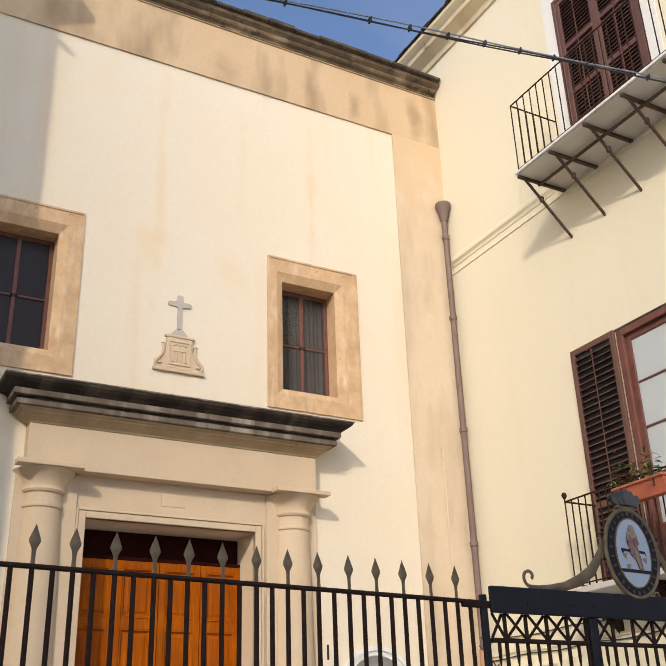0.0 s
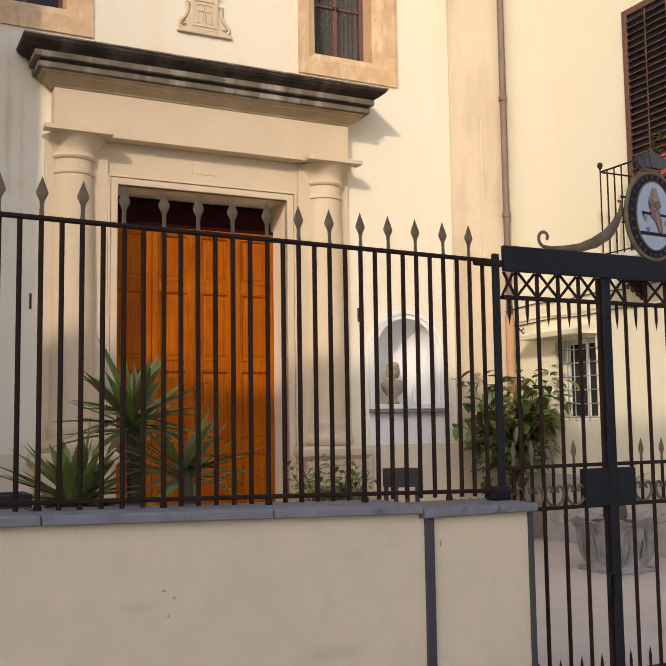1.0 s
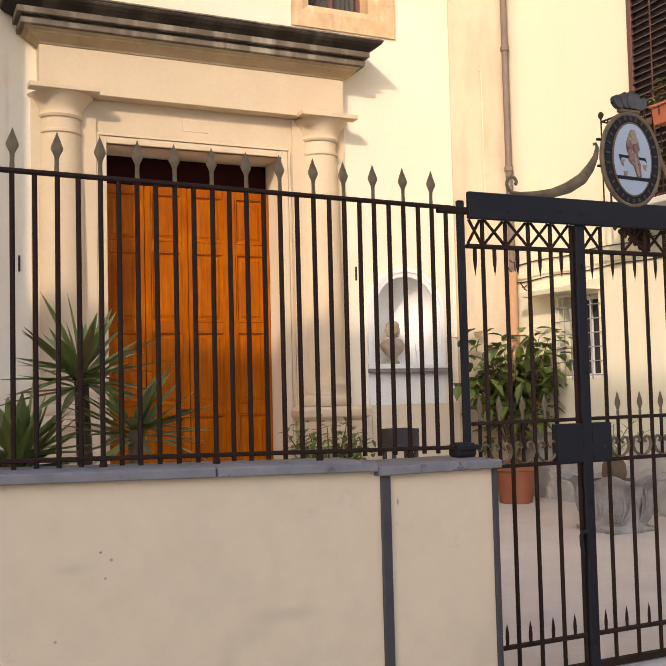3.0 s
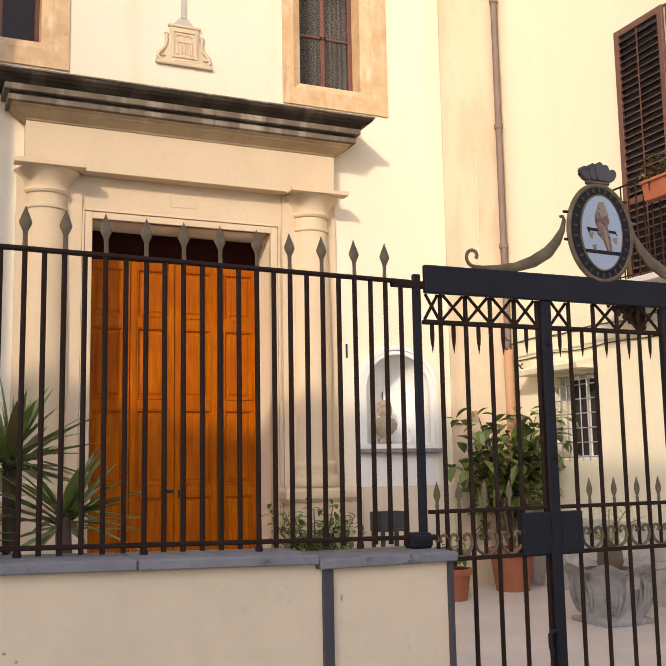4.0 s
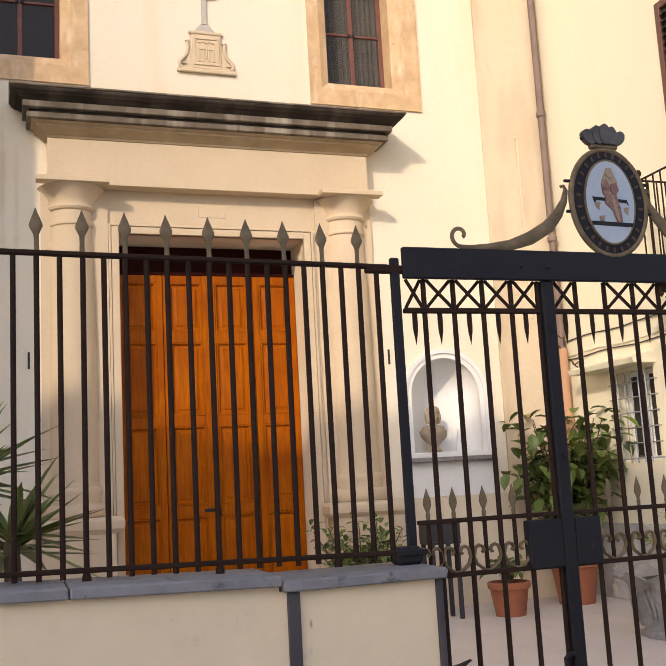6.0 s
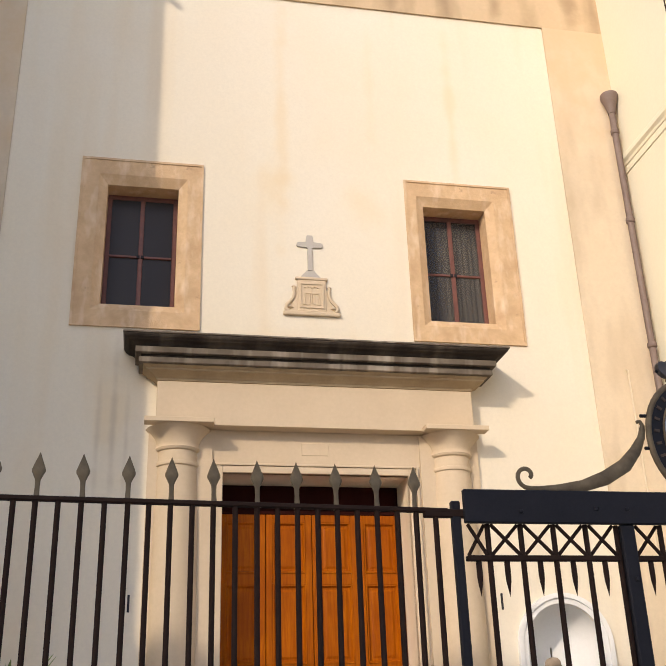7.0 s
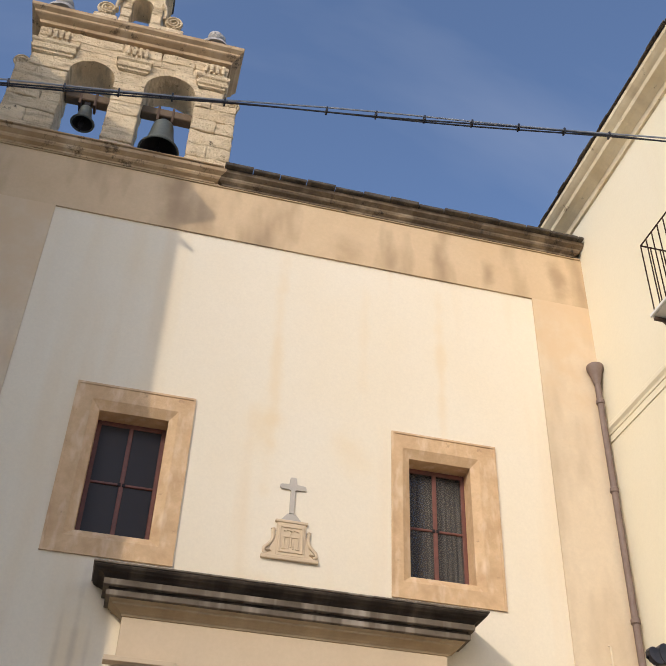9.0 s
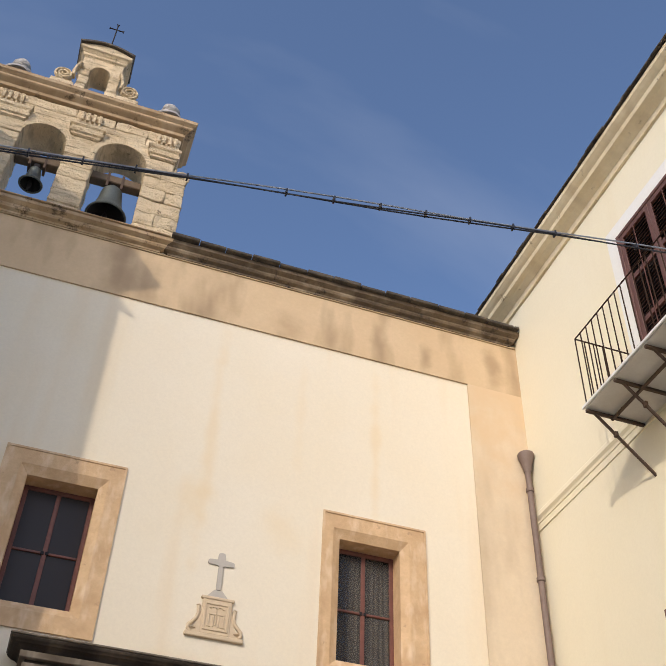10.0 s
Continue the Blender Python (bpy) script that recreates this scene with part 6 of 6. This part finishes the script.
bush("potted_rubber_plant", (3.99, -0.70, COURT), 2.32, 0.86, 560, 0.22, "tall leafy shrub in a large terracotta pot", 11, 16, 0.6, 0.07, (0.29, 0.52, M_TERRA))
bush("potted_geranium", (2.93, -1.05, COURT), 0.72, 0.28, 150, 0.10, "low leafy plant in a terracotta pot", 12, 8, 1.0, 0.06, (0.23, 0.36, M_TERRA))
bush("shrub", (1.36, -0.75, COURT), 1.27, 0.64, 640, 0.10, "low green shrub before the column pedestal", 13, 16, 0.5, 0.04)
box_t = thing("plastic_crate", (2.25, -0.8, COURT), "dark plastic crate on a stand by the wall", "crate")
bm = bmesh.new()
holed(bm, (2.08, 2.44), (-0.95, -0.65), 1.16, 0.97, [(2.10, 2.42, -0.93, -0.67)], lambda u, v, d: (u, v, d))
box(bm, 2.08, 2.44, -0.95, -0.65, 0.94, 0.968)
part("tray", bm, M_PLASTIC, box_t)
for x, y in ((2.11, -0.92), (2.41, -0.92), (2.11, -0.68), (2.41, -0.68)):
    part("leg", boxed(x - 0.02, x + 0.02, y - 0.02, y + 0.02, COURT, 0.94), M_PLASTIC, box_t)
box_l = thing("trough_planter", (-3.12, -6.1, COURT), "dark trough planter behind the railing", "planter")
bm = bmesh.new()
holed(bm, (-3.6, -2.98), (-6.4, -6.15), 1.42, 0.16, [(-3.57, -3.01, -6.37, -6.18)], lambda u, v, d: (u, v, d))
part("trough", bm, M_PLASTIC, box_l)
part("soil", boxed(-3.57, -3.01, -6.37, -6.18, 1.3, 1.36), M_SOIL, box_l)

solo("floor_strip", tube(bmesh.new(), [(0.75, -3.5, COURT + 0.012), (1.0, -3.47, COURT + 0.014), (1.15, -3.44, COURT + 0.03), (1.25, -3.43, COURT + 0.07)], [0.022, 0.024, 0.022, 0.008], 8, 2.0), M_IRON, "dark bent metal strip on the courtyard floor", "strip", smooth=50)
UX, UY = 3.50, -3.14
urn = thing("stone_urn", (UX, UY, COURT), "large grey carved stone urn with a small palm", "urn")
bm = bmesh.new()
segs = 48
prof = [(0.37, 0.0), (0.38, 0.03), (0.37, 0.05), (0.35, 0.07), (0.37, 0.13), (0.395, 0.22), (0.41, 0.30), (0.43, 0.38), (0.45, 0.45), (0.50, 0.50), (0.575, 0.54), (0.585, 0.565), (0.54, 0.565), (0.44, 0.50), (0.2, 0.48)]
lathe(bm, [(r * 0.86, z) for r, z in prof], UX, UY, COURT, segs)
for v in bm.verts:
    d = Vector((v.co.x - UX, v.co.y - UY, 0))
    if d.length > 0.05 and v.co.z > COURT + 0.08:
        a = math.atan2(d.y, d.x)
        h = (v.co.z - COURT) / 0.565
        v.co += d.normalized() * (0.03 * math.cos(12 * a) * h + 0.045 * (math.sin(2 * a) ** 2 - 0.5) + 0.05 * noise.noise(v.co * 9))
        if h > 0.9:
            v.co.z += 0.03 * math.cos(8 * a)
part("bowl", bm, M_URN, urn, "fluted bowl with a wavy rim", 50)
for k in range(8):
    a = math.pi / 4 * k + 0.2
    bm = bmesh.new()
    for g, rr in ((-0.14, 0.024), (0.0, 0.032), (0.14, 0.024)):
        pts = []
        for s in range(7):
            f = s / 6
            rad = 0.305 + 0.075 * f + 0.03 * math.sin(math.pi * f) + 0.045 * (math.sin(2 * a) ** 2 - 0.5)
            an = a + g * (0.4 + 1.4 * f) + 0.10 * math.sin(3.1 * f)
            pts.append((UX + rad * math.cos(an), UY + rad * math.sin(an), COURT + 0.09 + 0.37 * f))
        tube(bm, pts, [rr * q for q in (0.25, 0.5, 0.62, 0.66, 0.6, 0.45, 0.2)], 6)
    part("carved_leaf", bm, M_URN, urn, "raised carved leaf", 50)
part("soil", lathe(bmesh.new(), [(0.36, 0.475), (0.33, 0.50), (0.1, 0.51)], UX, UY, COURT, 16), M_SOIL, urn)
part("plinth", boxed(UX - 0.29, UX + 0.29, UY - 0.29, UY + 0.29, COURT - 0.0, COURT + 0.045, bevel=0.01), M_URN, urn)
part("palm_trunk", lathe(bmesh.new(), [(0.10, 0.49), (0.13, 0.57), (0.12, 0.67), (0.07, 0.74)], UX, UY, COURT, 12), M_TRUNK, urn, "short scaly palm trunk", 50)
r = random.Random(21)
for k in range(11):
    az, el = r.uniform(0, 2 * math.pi), r.uniform(0.5, 1.35)
    w = Vector((math.cos(az) * math.cos(el), math.sin(az) * math.cos(el), math.sin(el)))
    L = r.uniform(0.45, 0.7)
    bm = bmesh.new()
    c0 = Vector((UX, UY, COURT + 0.73))
    pts = [c0 + w * (L * s / 6) - Vector((0, 0, 0.35 * L * (s / 6) ** 2)) for s in range(7)]
    tube(bm, pts, 0.006, 4)
    side = w.cross(Vector((0, 0, 1))).normalized()
    for s in range(2, 14):
        p = pts[min(6, s // 2)]
        for q in (-1, 1):
            leaf_into(bm, p, side * q + w * 0.7, Vector((0, 0, 1)), 0.15, 0.014, 0.2, 2)
    part("frond", bm, M_YLEAF, urn, "feathered palm frond")

# ---- street cables ----
def bundle(a, b, sag, label):
    t = thing("street_cable", a, label, "cable")
    a, b = Vector(a), Vector(b)
    n = 40
    mid_pts = [a.lerp(b, k / n) - Vector((0, 0, sag * 4 * (k / n) * (1 - k / n))) for k in range(n + 1)]
    for k, (dy, dz, m_) in enumerate(((-0.006, 0.016, M_STEEL), (0.012, 0.0, M_CABLE), (-0.010, -0.014, M_CABLE))):
        part("strand", tube(bmesh.new(), [p + Vector((0, dy + 0.004 * math.sin(i * 0.9 + k), dz + 0.006 * math.sin(i * 0.7 + 2 * k))) for i, p in enumerate(mid_pts)], 0.0055, 6), m_, t)
    s = 0.35
    while s < (b - a).length:
        p = mid_pts[min(n, int(round(s / (b - a).length * n)))]
        part("cable_tie", boxed(p.x - 0.005, p.x + 0.005, p.y - 0.018, p.y + 0.017, p.z - 0.018, p.z + 0.021), M_CABLE, t)
        s += 0.36 + 0.12 * math.sin(s * 5)
    return t


bundle((-6.9, -6.62, 5.58), (5.0, -7.45, 6.97), 0.0, "black and grey cable bundle with ties across the street")
